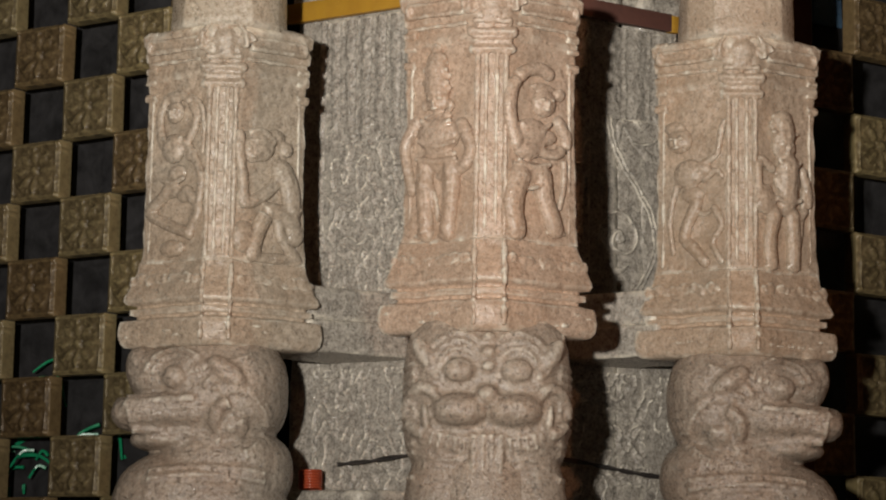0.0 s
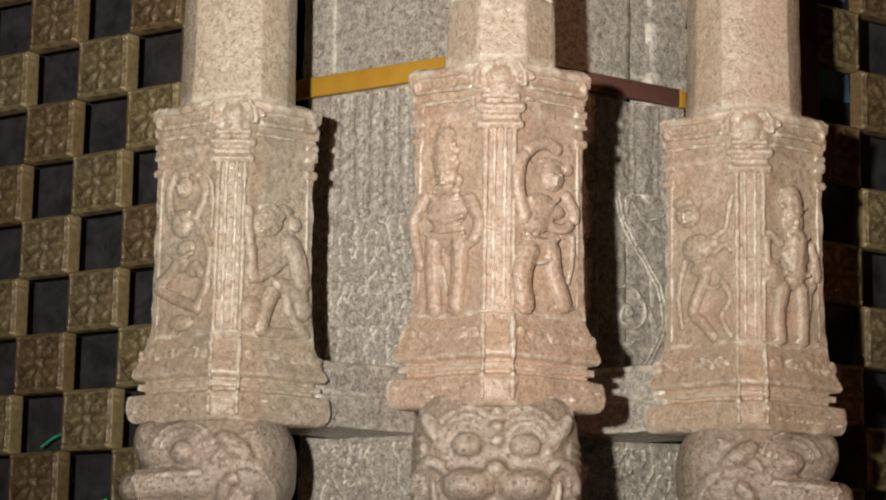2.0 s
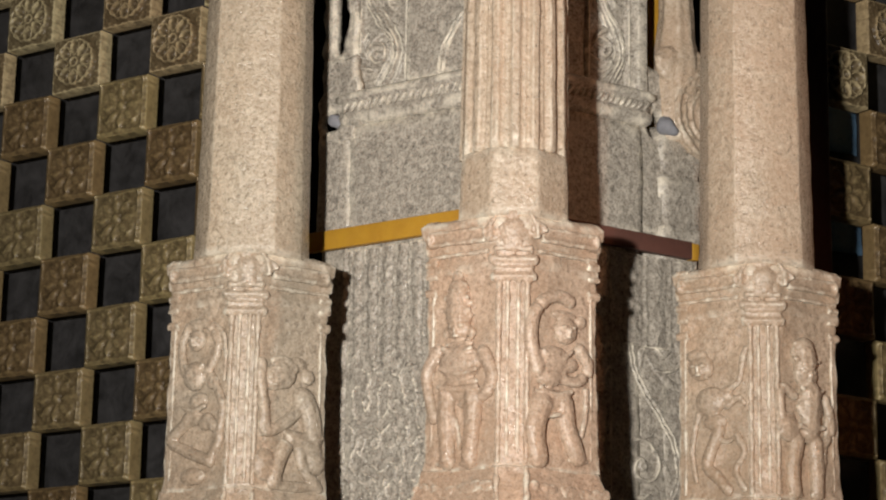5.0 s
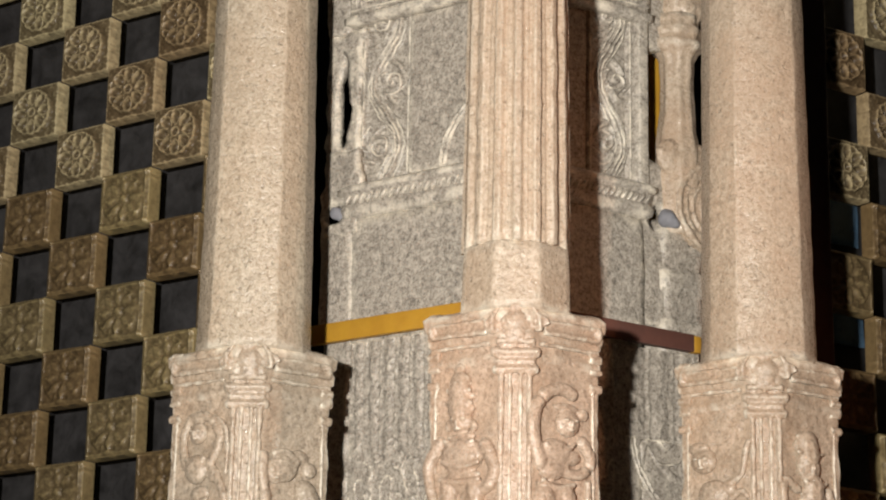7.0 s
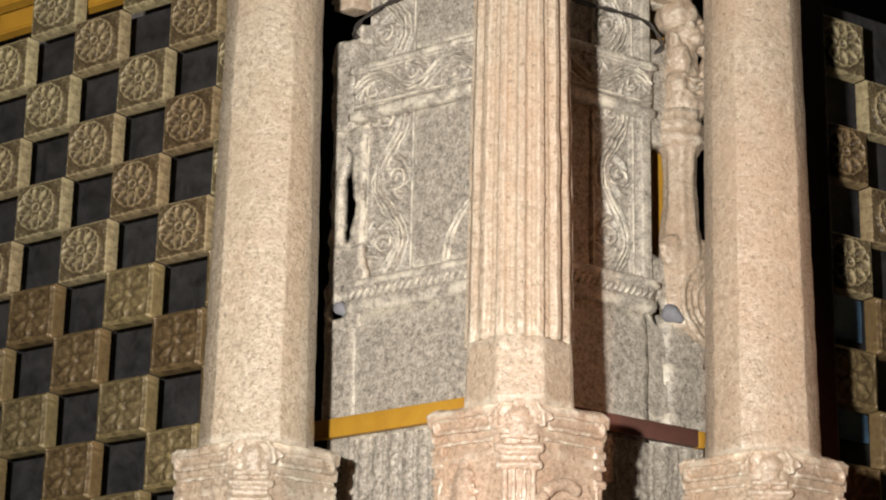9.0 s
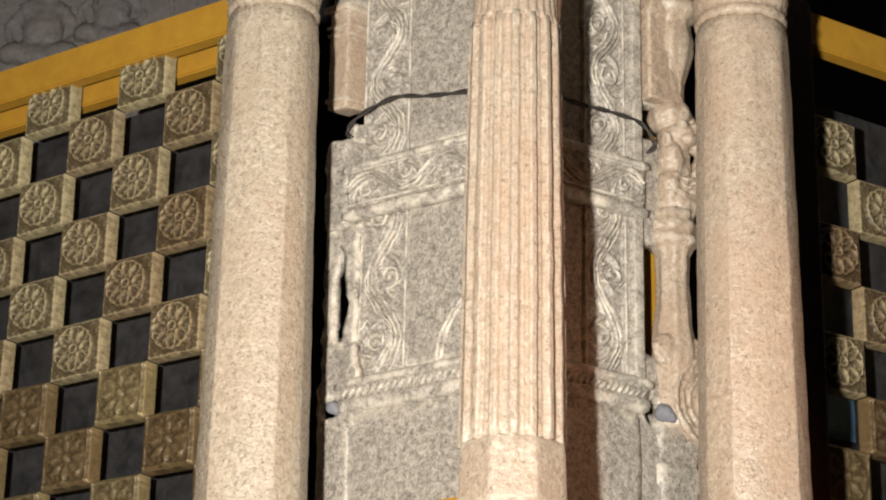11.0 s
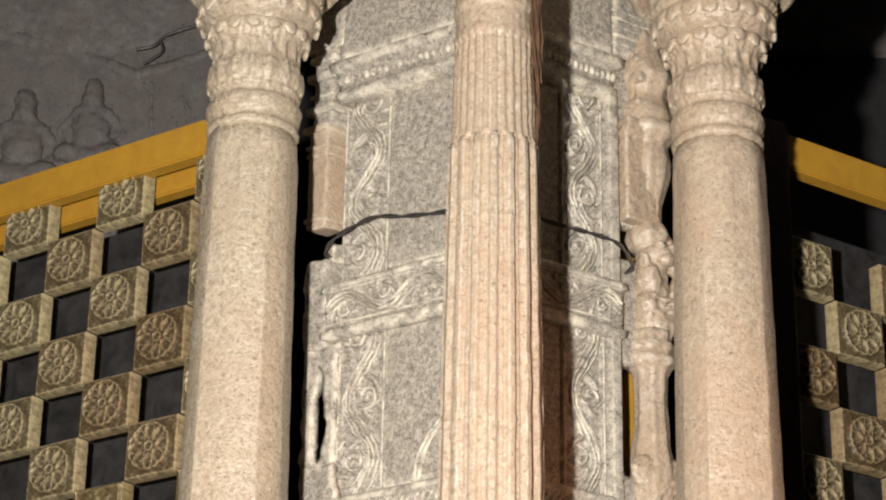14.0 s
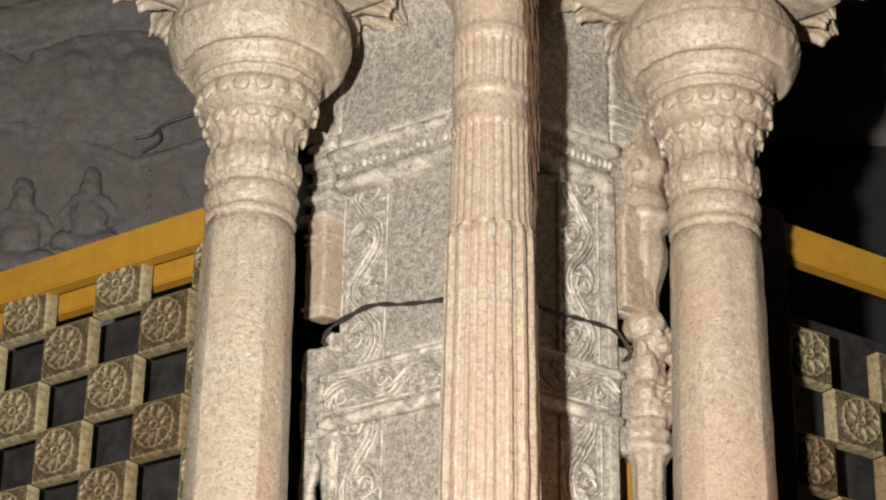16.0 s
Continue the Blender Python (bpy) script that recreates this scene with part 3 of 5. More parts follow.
def side_strip():
    """The narrow outer strip of the pier: a ragged slot, a broken hole, a warm panel and small mouldings on top."""
    p = thing("stone_strip", "narrow worn granite strip with a ragged dark slot beside the pier", "stone strip")

    def slab(name, a0, a1, z0, z1, b0=0.4, b1=0.46, mat=STONE_GREY, wear=0.003, bevel=0.008):
        bm = box_ab(a0, a1, b0, b1, z0, z1, bevel)
        bmesh.ops.subdivide_edges(bm, edges=[e for e in bm.edges if e.calc_length() > 0.05], cuts=5, use_grid_fill=True)
        return part(name, worn(bm, wear, 22), mat, p)
    hole = [(0.936 + 0.03 * math.cos(q), 3.24 + 0.026 * math.sin(q)) for q in [2 * math.pi * i / 18 for i in range(18)]]
    part("pierced_foot", worn(pierced_slab(0.862, 0.972, 3.19, 3.41, 0.388, 0.41, hole, 0.012), 0.002, 30), STONE_GREY, p)
    slot = [(0.926 + 0.019 * math.cos(q) - 0.004 * math.sin(2 * q), 3.552 + 0.134 * math.sin(q)) for q in [2 * math.pi * i / 30 for i in range(30)]]
    part("slotted_slab", worn(pierced_slab(0.874, 0.98, 3.395, 3.735, 0.398, 0.418, slot, 0.014), 0.002, 30), STONE_GREY, p)
    slab("tie", 0.905, 0.98, 3.73, 3.988, 0.388, 0.46, wear=0.008)
    slab("lug", 0.89, 0.915, 3.975, 4.03, 0.392, 0.46, wear=0.008)
    slab("warm_panel", 0.924, 0.986, 4.085, 4.385, 0.394, 0.46, STONE_PALE, 0.002, 0.004)
    for z0, z1, k in ((4.105, 4.118, 0.004), (4.3, 4.312, 0.004), (4.322, 4.334, 0.006), (4.372, 4.392, 0.012)):
        slab("fillet", 0.923 - k * 0.5, 0.988 + k, z0, z1, 0.394 - k, 0.46, STONE_PALE, 0.002, 0.003)
    slab("neck", 0.92, 0.985, 4.385, 4.64, 0.4, 0.46, wear=0.002)
    for z0, z1, k in ((4.43, 4.452, 0.012), (4.48, 4.492, 0.006), (4.53, 4.555, 0.012), (4.59, 4.61, 0.008)):
        slab("moulding", 0.918 - k, 0.987 + k, z0, z1, 0.4 - k, 0.46, STONE_GREY, 0.003, 0.004)
    return p


side_strip()


def plug(label, place, r):
    bm = bmesh.new()
    ball(bm, place, (r, r * 0.8, r * 0.9), None, 10, 7)
    ball(bm, Vector(place) + Vector((r * 0.5, -0.006, -r * 0.45)), (r * 0.7, r * 0.6, r * 0.6), None, 10, 7)
    ob = part("cement_plug", worn(bm, 0.01, 22), CLAY)
    return tagged(fused(ob, 0.005, 1), label, "plug", "plugs in the pier")


# ---------------------------------------------------------------- colonnettes


LEDGE = [(2.043, 0.25), (2.047, 0.27), (2.056, 0.281), (2.075, 0.288), (2.095, 0.285), (2.107, 0.28), (2.11, 0.258), (2.113, 0.236), (2.12, 0.236), (2.122, 0.256), (2.134, 0.256), (2.136, 0.238), (2.142, 0.238), (2.145, 0.266), (2.153, 0.276),
         (2.165, 0.272), (2.173, 0.265), (2.195, 0.253), (2.218, 0.24), (2.227, 0.236), (2.242, 0.232)]


def faceted(edges, soft=0.0):
    """Radius factor at an angle of a shaft with straight faces between arrises at those angles, in degrees from the front."""
    ang = sorted((e - 90) % 360 for e in edges)

    def ripple(r):
        def at_angle(z, th):
            d = math.degrees(th) % 360
            i = max((k for k, e in enumerate(ang) if e <= d), default=-1)
            e0, e1 = ang[i] - (360 if i < 0 else 0), ang[(i + 1) % len(ang)] + (360 if i + 1 == len(ang) else 0)
            if i < 0:
                e1 = ang[0]
            half, mid = radians(e1 - e0) / 2, radians(e0 + e1) / 2
            flat = math.cos(half) / math.cos(radians(d) - mid)
            k = 0.6 if z < 3.3 else max(soft, 0.6 - (z - 3.3) * 0.5)
            reeds = 0.0022 * math.copysign(abs(math.cos(8 * th)) ** 0.5, math.cos(8 * th)) * min(1.0, max(0.0, (z - 3.8) * 5)) * (1 if z < 4.1 else 0)
            return r * (flat - 1) * k + reeds
        return at_angle
    return ripple


def colonnette(name, x, y, label, facing, fluted, slab=None):
    p = thing(name, label, "pillar", "colonnettes round the pier", (x, y, 0))
    dz = 0.0
    # animal body down to the floor, ledge, block
    part("plinth", worn(squared([(0, 0.5), (0.25, 0.5), (0.27, 0.44), (0.4, 0.42)])), STONE, p)
    part("animal_body", worn(turned(fine([(0.4, 0.17), (1.3, 0.16), (1.6, 0.15), (1.8, 0.12), (2.05, 0.1)], 0.05), 40), 0.006), STONE, p)
    part("ledge", worn(redented(fine(LEDGE, 0.004)), 0.0032, 17, x), STONE, p)
    if slab:
        a0, a1, b0, b1 = slab
        bm = box_ab(a0, a1, b0, b1, 2.05, 2.125, 0.006)
        bm2 = box_ab(a0 + 0.012, a1 - 0.012, b0, b1, 2.123, 2.205, 0.012)
        for k in (bm, bm2):
            bmesh.ops.subdivide_edges(k, edges=[e for e in k.edges if e.calc_length() > 0.05], cuts=6, use_grid_fill=True)
            for v in k.verts:
                v.co -= Vector((x, y, 0))
        part("ledge_slab", worn(bm, 0.003), STONE_GREY, p)
        part("ledge_slab_top", worn(bm2, 0.003), STONE_GREY, p)
    block = [(2.238, 0.232), (2.26, 0.228), (2.45, 0.224), (2.62, 0.221), (2.66, 0.221), (2.665, 0.229), (2.68, 0.231), (2.69, 0.223), (2.71, 0.223), (2.715, 0.233), (2.735, 0.235), (2.742, 0.226), (2.752, 0.24), (2.775, 0.243), (2.785, 0.225), (2.79, 0.2)]
    part("pedestal_block", worn(redented(fine(block, 0.01)), 0.005, 16, y), STONE, p)
    if fluted:
        oct8 = lambda z, th: 0.123 * (math.cos(math.pi / 8) / math.cos((th + math.pi / 8) % (math.pi / 4) - math.pi / 8) - 0.96)
        part("shaft_foot", worn(turned(fine([(2.78, 0.123), (2.925, 0.119), (2.932, 0.112)]), 64, ripple=oct8), 0.002), STONE_PALE, p)
        fl = lambda z, th: 0.003 - 0.013 * math.sqrt(max(0.0, 1 - (((8 * th / math.pi) % 1.0 - 0.5) / 0.34) ** 2)) + 0.0035 * bump(((8 * th / math.pi) % 1.0) - 0.5, 0.07)
        part("fluted_shaft", worn(turned(fine([(2.93, 0.117), (3.4, 0.112), (3.95, 0.104)], 0.03), 208, ripple=fl), 0.002, 20), STONE_PALE, p)
        bead = lambda z, th: 0.0026 * math.cos(28 * th) * (1 if (z < 4.22 or 4.335 < z < 4.45) else 0.2)
        part("leaf_collar", worn(turned(fine([(3.945, 0.105), (3.96, 0.1), (4.0, 0.097), (4.215, 0.092), (4.222, 0.0955), (4.238, 0.096), (4.246, 0.0925), (4.3, 0.092), (4.305, 0.0965), (4.325, 0.0965), (4.335, 0.092), (4.45, 0.092), (4.46, 0.099), (4.485, 0.099), (4.495, 0.092), (4.55, 0.095), (4.64, 0.105)], 0.008), 156, ripple=bead), 0.002, 16), STONE_PALE, p)
        dz = 0.45
    else:
        arrises = (-80, -44, 28, 62, 100, 136, 208, 242) if x < 0 else (-62, -28, 44, 80, 118, 152, 224, 260)
        part("shaft", worn(turned(fine([(2.78, 0.136), (2.9, 0.133), (3.6, 0.124), (4.1, 0.116), (4.135, 0.1155), (4.14, 0.111), (4.16, 0.111)], 0.02), 180, ripple=faceted(arrises, 0.15)(0.125)), 0.0022, 14, x), STONE_PALE, p)
    lobes = lambda k, d: (lambda z, th: d * abs(math.cos(k * th / 2)) - d * 0.5)
    def leafed(profile, rings, count=128, ripple=None):
        bm = worn(turned(fine([(z + dz, r) for z, r in profile], 0.006), count, ripple=ripple), 0.002, 16)
        for z, r, n, wide, tall in rings:
            for k in range(n):
                th = 2 * math.pi * k / n
                m = Matrix.Translation((r * math.cos(th), r * math.sin(th), z + dz)) @ Matrix.Rotation(th, 4, "Z")
                bmesh.ops.create_uvsphere(bm, u_segments=8, v_segments=6, radius=1, matrix=m @ Matrix.Diagonal((0.0075, wide, tall, 1)))
        return bm
    carve("necking", leafed([(4.15, 0.108), (4.158, 0.117), (4.172, 0.117), (4.178, 0.111), (4.19, 0.111), (4.198, 0.117), (4.222, 0.121), (4.24, 0.118), (4.246, 0.108), (4.258, 0.106), (4.265, 0.11)],
                           [(4.222, 0.114, 26, 0.011, 0.013)]), STONE_PALE, p, voxel=0.0038, smooth=2, grit=0.8)
    carve("vase", leafed([(4.26, 0.106), (4.268, 0.115), (4.278, 0.112), (4.29, 0.12), (4.31, 0.122), (4.335, 0.116), (4.36, 0.106), (4.385, 0.103), (4.405, 0.11), (4.425, 0.124), (4.438, 0.132), (4.447, 0.13), (4.452, 0.112)],
                        [(4.432, 0.131, 16, 0.02, 0.02), (4.39, 0.106, 16, 0.011, 0.04), (4.31, 0.119, 16, 0.013, 0.034)], ripple=lobes(36, 0.004)), STONE_PALE, p, voxel=0.0038, smooth=2, grit=0.8)
    carve("capital_ring", leafed([(4.446, 0.11), (4.458, 0.118), (4.47, 0.136), (4.49, 0.152), (4.51, 0.16), (4.52, 0.158), (4.528, 0.15), (4.534, 0.156), (4.545, 0.166), (4.556, 0.16), (4.566, 0.168)],
                                [(4.497, 0.157, 18, 0.022, 0.022), (4.545, 0.16, 40, 0.008, 0.007)]), STONE_PALE, p, voxel=0.0038, smooth=2, grit=0.8)
    groove = lambda z, th: (-0.006 * max(0.0, 1 - abs(math.sin(9 * th)) * 5)) * (1 if z - dz > 4.713 else 0.0) + (0.002 * math.cos(36 * th) if 4.655 < z - dz < 4.7 else 0.0)
    cushion = [(4.56, 0.14), (4.572, 0.166), (4.59, 0.17), (4.606, 0.176), (4.611, 0.19), (4.603, 0.197), (4.603, 0.205), (4.611, 0.215), (4.63, 0.226), (4.655, 0.236), (4.685, 0.242), (4.7, 0.242), (4.706, 0.236), (4.712, 0.239), (4.74, 0.234), (4.775, 0.22), (4.815, 0.19), (4.83, 0.165), (4.86, 0.15)]
    part("cushion_capital", worn(turned(fine([(z + dz, r) for z, r in cushion], 0.008), 200, ripple=groove), 0.0045, 18), STONE_PALE, p)
    part("abacus", worn(squared([(4.85 + dz, 0.42), (4.87 + dz, 0.46), (4.95 + dz, 0.48), (5.3, 0.5), (6.4, 0.5)], p=14)), STONE_PALE, p)
    return p




class Skin:
    """Finds how far out the lumps stand, to lay lines and knobs on them."""

    def __init__(self, bm):
        bm.normal_update()
        self.tree = BVHTree.FromBMesh(bm)

    def out(self, x, z, rest=None):
        hit = self.tree.ray_cast(Vector((x, -2, z)), Vector((0, 1, 0)))[0]
        return -hit.y if hit else rest


def lump(bm, centre, radii, turn=None, power=0.62):
    """A rounded block."""
    made = bmesh.ops.create_uvsphere(bm, u_segments=28, v_segments=18, radius=1)["verts"]
    for v in made:
        v.co = Vector([math.copysign(abs(c) ** power, c) * r for c, r in zip(v.co, radii)])
    bmesh.ops.transform(bm, matrix=Matrix.Translation(centre) @ (turn or Matrix()), verts=made)


def front_head(p):
    """The lion-like head seen from the front, as one plain carving."""
    bm = bmesh.new()
    c = 1.915

    def b(x, y, z, rx, ry, rz, spin=0.0):
        ball(bm, (x, y, c + z), (rx, ry, rz), Matrix.Rotation(radians(spin), 4, "Y"), 14, 9)

    def t(pts, r, taper=None):
        tube(bm, [(x, y, c + z) for x, y, z in pts], r, 7, taper)
    lump(bm, (0, 0.02, c), (0.178, 0.145, 0.2))
    lump(bm, (0, 0.03, c - 0.42), (0.178, 0.15, 0.345), None, 0.5)
    for s in (-1, 1):
        lump(bm, (s * 0.055, -0.1, c - 0.035), (0.062, 0.062, 0.036), None, 0.85)
    skin = Skin(bm)

    def b(x, y, z, rx, ry, rz, spin=0.0):
        ball(bm, (x, -skin.out(x, c + z) - 0.3 * ry, c + z), (rx, ry, rz), Matrix.Rotation(radians(spin), 4, "Y"), 14, 9)

    def t(pts, r, taper=None):
        line = [(x, -w, c + z) for x, z, w in ((x, z, skin.out(x, c + z)) for x, y, z in pts) if w is not None]
        if len(line) > 1:
            tube(bm, line, r * 1.45, 8, taper)
    for s in (-1, 1):
        b(s * 0.06, -0.118, 0.047, 0.033, 0.017, 0.024)
        for k, r in enumerate((0.043, 0.059, 0.075)):
            t([(s * 0.062 + r * 0.92 * math.cos(q), -0.124 + 0.005 * k, 0.05 + r * math.sin(q)) for q in [math.pi * (0.02 + 0.96 * i / 12) for i in range(13)]], 0.0044)
        t([(s * (0.132 + 0.032 * math.cos(q)), -0.118, -0.035 + 0.046 * math.sin(q)) for q in [-1.7 + 4.3 * i / 12 for i in range(13)]], 0.012, 0.8)
        b(s * 0.128, -0.115, -0.05, 0.01, 0.016, 0.03, s * 8)
        b(s * 0.132, -0.108, 0.078, 0.018, 0.016, 0.042, s * 30)
        t([(s * 0.105, -0.12, 0.03), (s * 0.112, -0.12, 0.075), (s * 0.155, -0.105, 0.125)], 0.0065)
        t([(s * 0.105, -0.12, 0.03), (s * 0.14, -0.115, 0.06), (s * 0.157, -0.105, 0.125)], 0.0055)
        for i in range(14):
            z = 0.06 - 0.018 * i
            t([(s * 0.148, -0.108, z), (s * 0.162, -0.1, z - 0.002), (s * 0.1745, -0.075, z - 0.004)], 0.0055, 0.8)
        for i in range(8):
            x = s * (0.03 + 0.016 * i)
            t([(x, -0.125, -0.095 + 0.003 * i), (x * 1.08, -0.122, -0.128 + 0.004 * i)], 0.0055, 0.7)
    for z, r in ((0.115, 0.012), (0.085, 0.013), (0.056, 0.012)):
        b(0, -0.124, z, r * 1.2, r, r)
    b(0, -0.155, -0.005, 0.024, 0.026, 0.022)
    for x in (-0.026, -0.009, 0.009, 0.026):
        t([(x, -0.12, -0.085), (x, -0.126, -0.2), (x, -0.126, -0.5)], 0.0075)
    for z in (-0.138, -0.152):
        t([(-0.165 + 0.033 * i, 0, z) for i in range(11)], 0.005)
    return carve("lion_head_carving", bm, STONE, p, voxel=0.0045, smooth=1, grit=0.5)


def side_head(p, snout):
    """A lion-like head in profile, its snout towards x = snout, as one plain carving."""
    bm = bmesh.new()
    f = Face((0, 0, 0), (snout, 0, 0), (0, -1, 0))

    for u, z, ru, rz, rw in ((-0.01, 1.95, 0.15, 0.14, 0.14), (0.12, 1.985, 0.085, 0.062, 0.11), (0.035, 1.67, 0.2, 0.15, 0.155), (0.04, 1.45, 0.22, 0.3, 0.18)):
        lump(bm, f(u, z), (ru, rw, rz), None, 0.8)
    lump(bm, f(0.165, 2.0), (0.045, 0.09, 0.05), None, 0.8)
    lump(bm, f(0.11, 1.897), (0.112, 0.14, 0.045), None, 0.8)
    f.line(bm, [(0.19, 1.893), (0.1, 1.902), (0.0, 1.905), (-0.05, 1.9)], 0.04, 0.1, 10)
    f.blob(bm, 0.19, 1.893, 0.045, 0.04, 0.075, 0.055)
    f.blob(bm, 0.205, 1.9, 0.03, 0.034, 0.05, 0.05)
    lump(bm, f(0.1, 1.836), (0.095, 0.115, 0.026), None, 0.8)
    lump(bm, f(-0.02, 1.77), (0.155, 0.135, 0.1), None, 0.8)
    skin = Skin(bm)

    def b(u, z, ru, rz, rw, w=0.0, spin=0.0):
        f.blob(bm, u, z, ru, rz, rw, skin.out(snout * u, z), spin)

    def t(pts, r, w, taper=None):
        line = [f(u, z, w) for u, z, w in ((u, z, skin.out(snout * u, z)) for u, z in pts) if w is not None and w > 0.06]
        if len(line) > 1:
            tube(bm, line, r * 1.4, 8, taper)
    t([(-0.045 + 0.046 * (1 - 0.05 * i) * math.cos(1.4 - 0.36 * i), 1.872 + 0.046 * (1 - 0.05 * i) * math.sin(1.4 - 0.36 * i)) for i in range(15)], 0.013, 0)
    b(-0.045, 1.868, 0.024, 0.024, 0.018)
    t([(0.18, 1.856), (0.1, 1.852), (0.03, 1.846), (-0.02, 1.83)], 0.009, 0.118)
    t([(0.2, 1.908), (0.12, 1.918), (0.04, 1.925)], 0.007, 0.122)
    b(0.085, 1.972, 0.032, 0.027, 0.028, 0.105)
    for r in (0.038, 0.054, 0.07):
        t([(0.085 + r * math.cos(q), 1.97 + r * 0.95 * math.sin(q)) for q in [0.2 + 2.7 * i / 10 for i in range(11)]], 0.0052, 0.112)
    b(-0.03, 1.985, 0.05, 0.024, 0.02, 0.118, 35)
    t([(0.02, 1.95), (-0.02, 2.0), (-0.075, 2.02), (-0.05, 1.965), (0.0, 1.945)], 0.006, 0.128)
    for i in range(22):
        th = math.radians(75) + math.radians(170) * i / 21
        c, s_ = math.cos(th), math.sin(th)
        t([(-0.045 + 0.07 * c, 1.872 + 0.066 * s_), (-0.045 + 0.088 * c, 1.872 + 0.088 * s_)], 0.0055, 0.108 - 0.02 * max(0, -c), 0.7)
    for z in (1.772, 1.755):
        t([(-0.12 + 0.026 * i, z - 0.004 * (i - 5) ** 2 * 0.12) for i in range(11)], 0.006, 0.135)
    return carve("lion_head_carving", bm, STONE, p, voxel=0.0045, smooth=1, grit=0.5)


def block_carvings(p, left_fig, right_fig, seed):
    """Corner pilaster, roll bars, finial and a plain relief on each of the two seen faces of a pedestal block."""
    s = 0.112
    fl = Face(-s * UR, -UL, NL)
    fr = Face(-s * UL, UR, NR)
    deep = (s - 0.019) * 2 * math.sin(PHI)
    fc = Face((0, -deep, 0), (1, 0, 0), (0, -1, 0))
    bm = bmesh.new()
    for u in (-0.03, -0.011, 0.011, 0.03):
        fc.line(bm, [(u, 2.245), (u, 2.45), (u, 2.64)], 0.0072 if abs(u) > 0.02 else 0.0048, 0.001)
    for v, h, wide in ((2.646, 0.009, 0.043), (2.664, 0.006, 0.038), (2.684, 0.01, 0.046), (2.708, 0.007, 0.038)):
        fc.line(bm, [(-wide, v), (wide, v)], h, 0.002)
        for sg in (-1, 1):
            fc.blob(bm, sg * wide, v, h * 0.9, h * 1.25, h, 0.0)
    for z, r in ((2.722, 0.024), (2.75, 0.031), (2.782, 0.025), (2.806, 0.014)):
        fc.blob(bm, 0, z, r * 1.25, r, r * 0.8, -0.006)
    for sg in (-1, 1):
        fc.line(bm, [(sg * 0.052, 2.728), (sg * 0.05, 2.762), (sg * 0.026, 2.796), (0, 2.812)], 0.0065, 0.006)
        tube(bm, spiral(fc, sg * 0.05, 2.744, 0.02, 1.3, 0, sg, 0.001, 14), 0.007, 7)
    carve("corner_pilaster", bm, STONE, p, voxel=0.0035, smooth=1, grit=0.6)
    for face, sg in ((fl, 1), (fr, -1)):
        bm = bmesh.new()
        for v in (2.756, 2.732):
            face.line(bm, [(-sg * 0.1, v), (sg * 0.045, v - 0.002)], 0.0068, 0.009)
        face.line(bm, [(-sg * 0.1, 2.744), (sg * 0.045, 2.742)], 0.009, 0.003)
        face.blob(bm, -sg * 0.1, 2.744, 0.009, 0.019, 0.012, 0.008)
        face.line(bm, [(-sg * 0.106, 2.706), (sg * 0.05, 2.705)], 0.0055, 0.004)
        for v, r in ((2.776, 0.01), (2.735, 0.013), (2.692, 0.011), (2.664, 0.008), (2.628, 0.011)):
            face.line(bm, [(-sg * 0.116, v), (-sg * 0.083, v)], r, -0.003)
        face.line(bm, [(-sg * 0.094, 2.25), (-sg * 0.092, 2.62)], 0.0045, 0.0)
        carve("roll_bar", bm, STONE, p, voxel=0.0035, smooth=1, grit=0.7)
    carve("relief_figure", figure(fl, 2.245, *left_fig), STONE, p, voxel=0.0028, smooth=3, grit=0.5)
    carve("relief_figure", figure(fr, 2.245, *right_fig), STONE, p, voxel=0.0028, smooth=3, grit=0.5)
    rnd = random.Random(seed)
    gl, gr = Face((0, 0, 0), -UL, NL), Face((0, 0, 0), UR, NR)
    bm = bmesh.new()
    for sg in (-1, 1):
        tube(bm, [(sg * 0.0313, -(h / 2 - 0.019) * 2 * math.sin(PHI) - 0.001, z) for z, h in fine(LEDGE, 0.008)[2:]], 0.0065, 6)
    for face, sg in ((gl, 1), (gr, -1)):
        w0 = 0.133 * math.sin(2 * PHI)
        for i in range(9):
            u = -sg * 0.125 + sg * 0.2 * (i + 0.5) / 9 - sg * 0.133 * math.cos(2 * PHI)
            face.blob(bm, u + rnd.uniform(-0.005, 0.005), 2.196 + rnd.uniform(-0.006, 0.006), rnd.uniform(0.012, 0.02), rnd.uniform(0.012, 0.018), 0.006, w0 - 0.0085, rnd.uniform(-40, 40))
        for k in range(7):
            u = -sg * 0.12 + sg * 0.03 * k - sg * 0.133 * math.cos(2 * PHI)
            face.blob(bm, u, 2.078 + rnd.uniform(-0.014, 0.014), 0.015, 0.004, 0.004, w0 + 0.007)
    carve("ledge_carving", bm, STONE, p, voxel=0.004, smooth=1, grit=1.2)


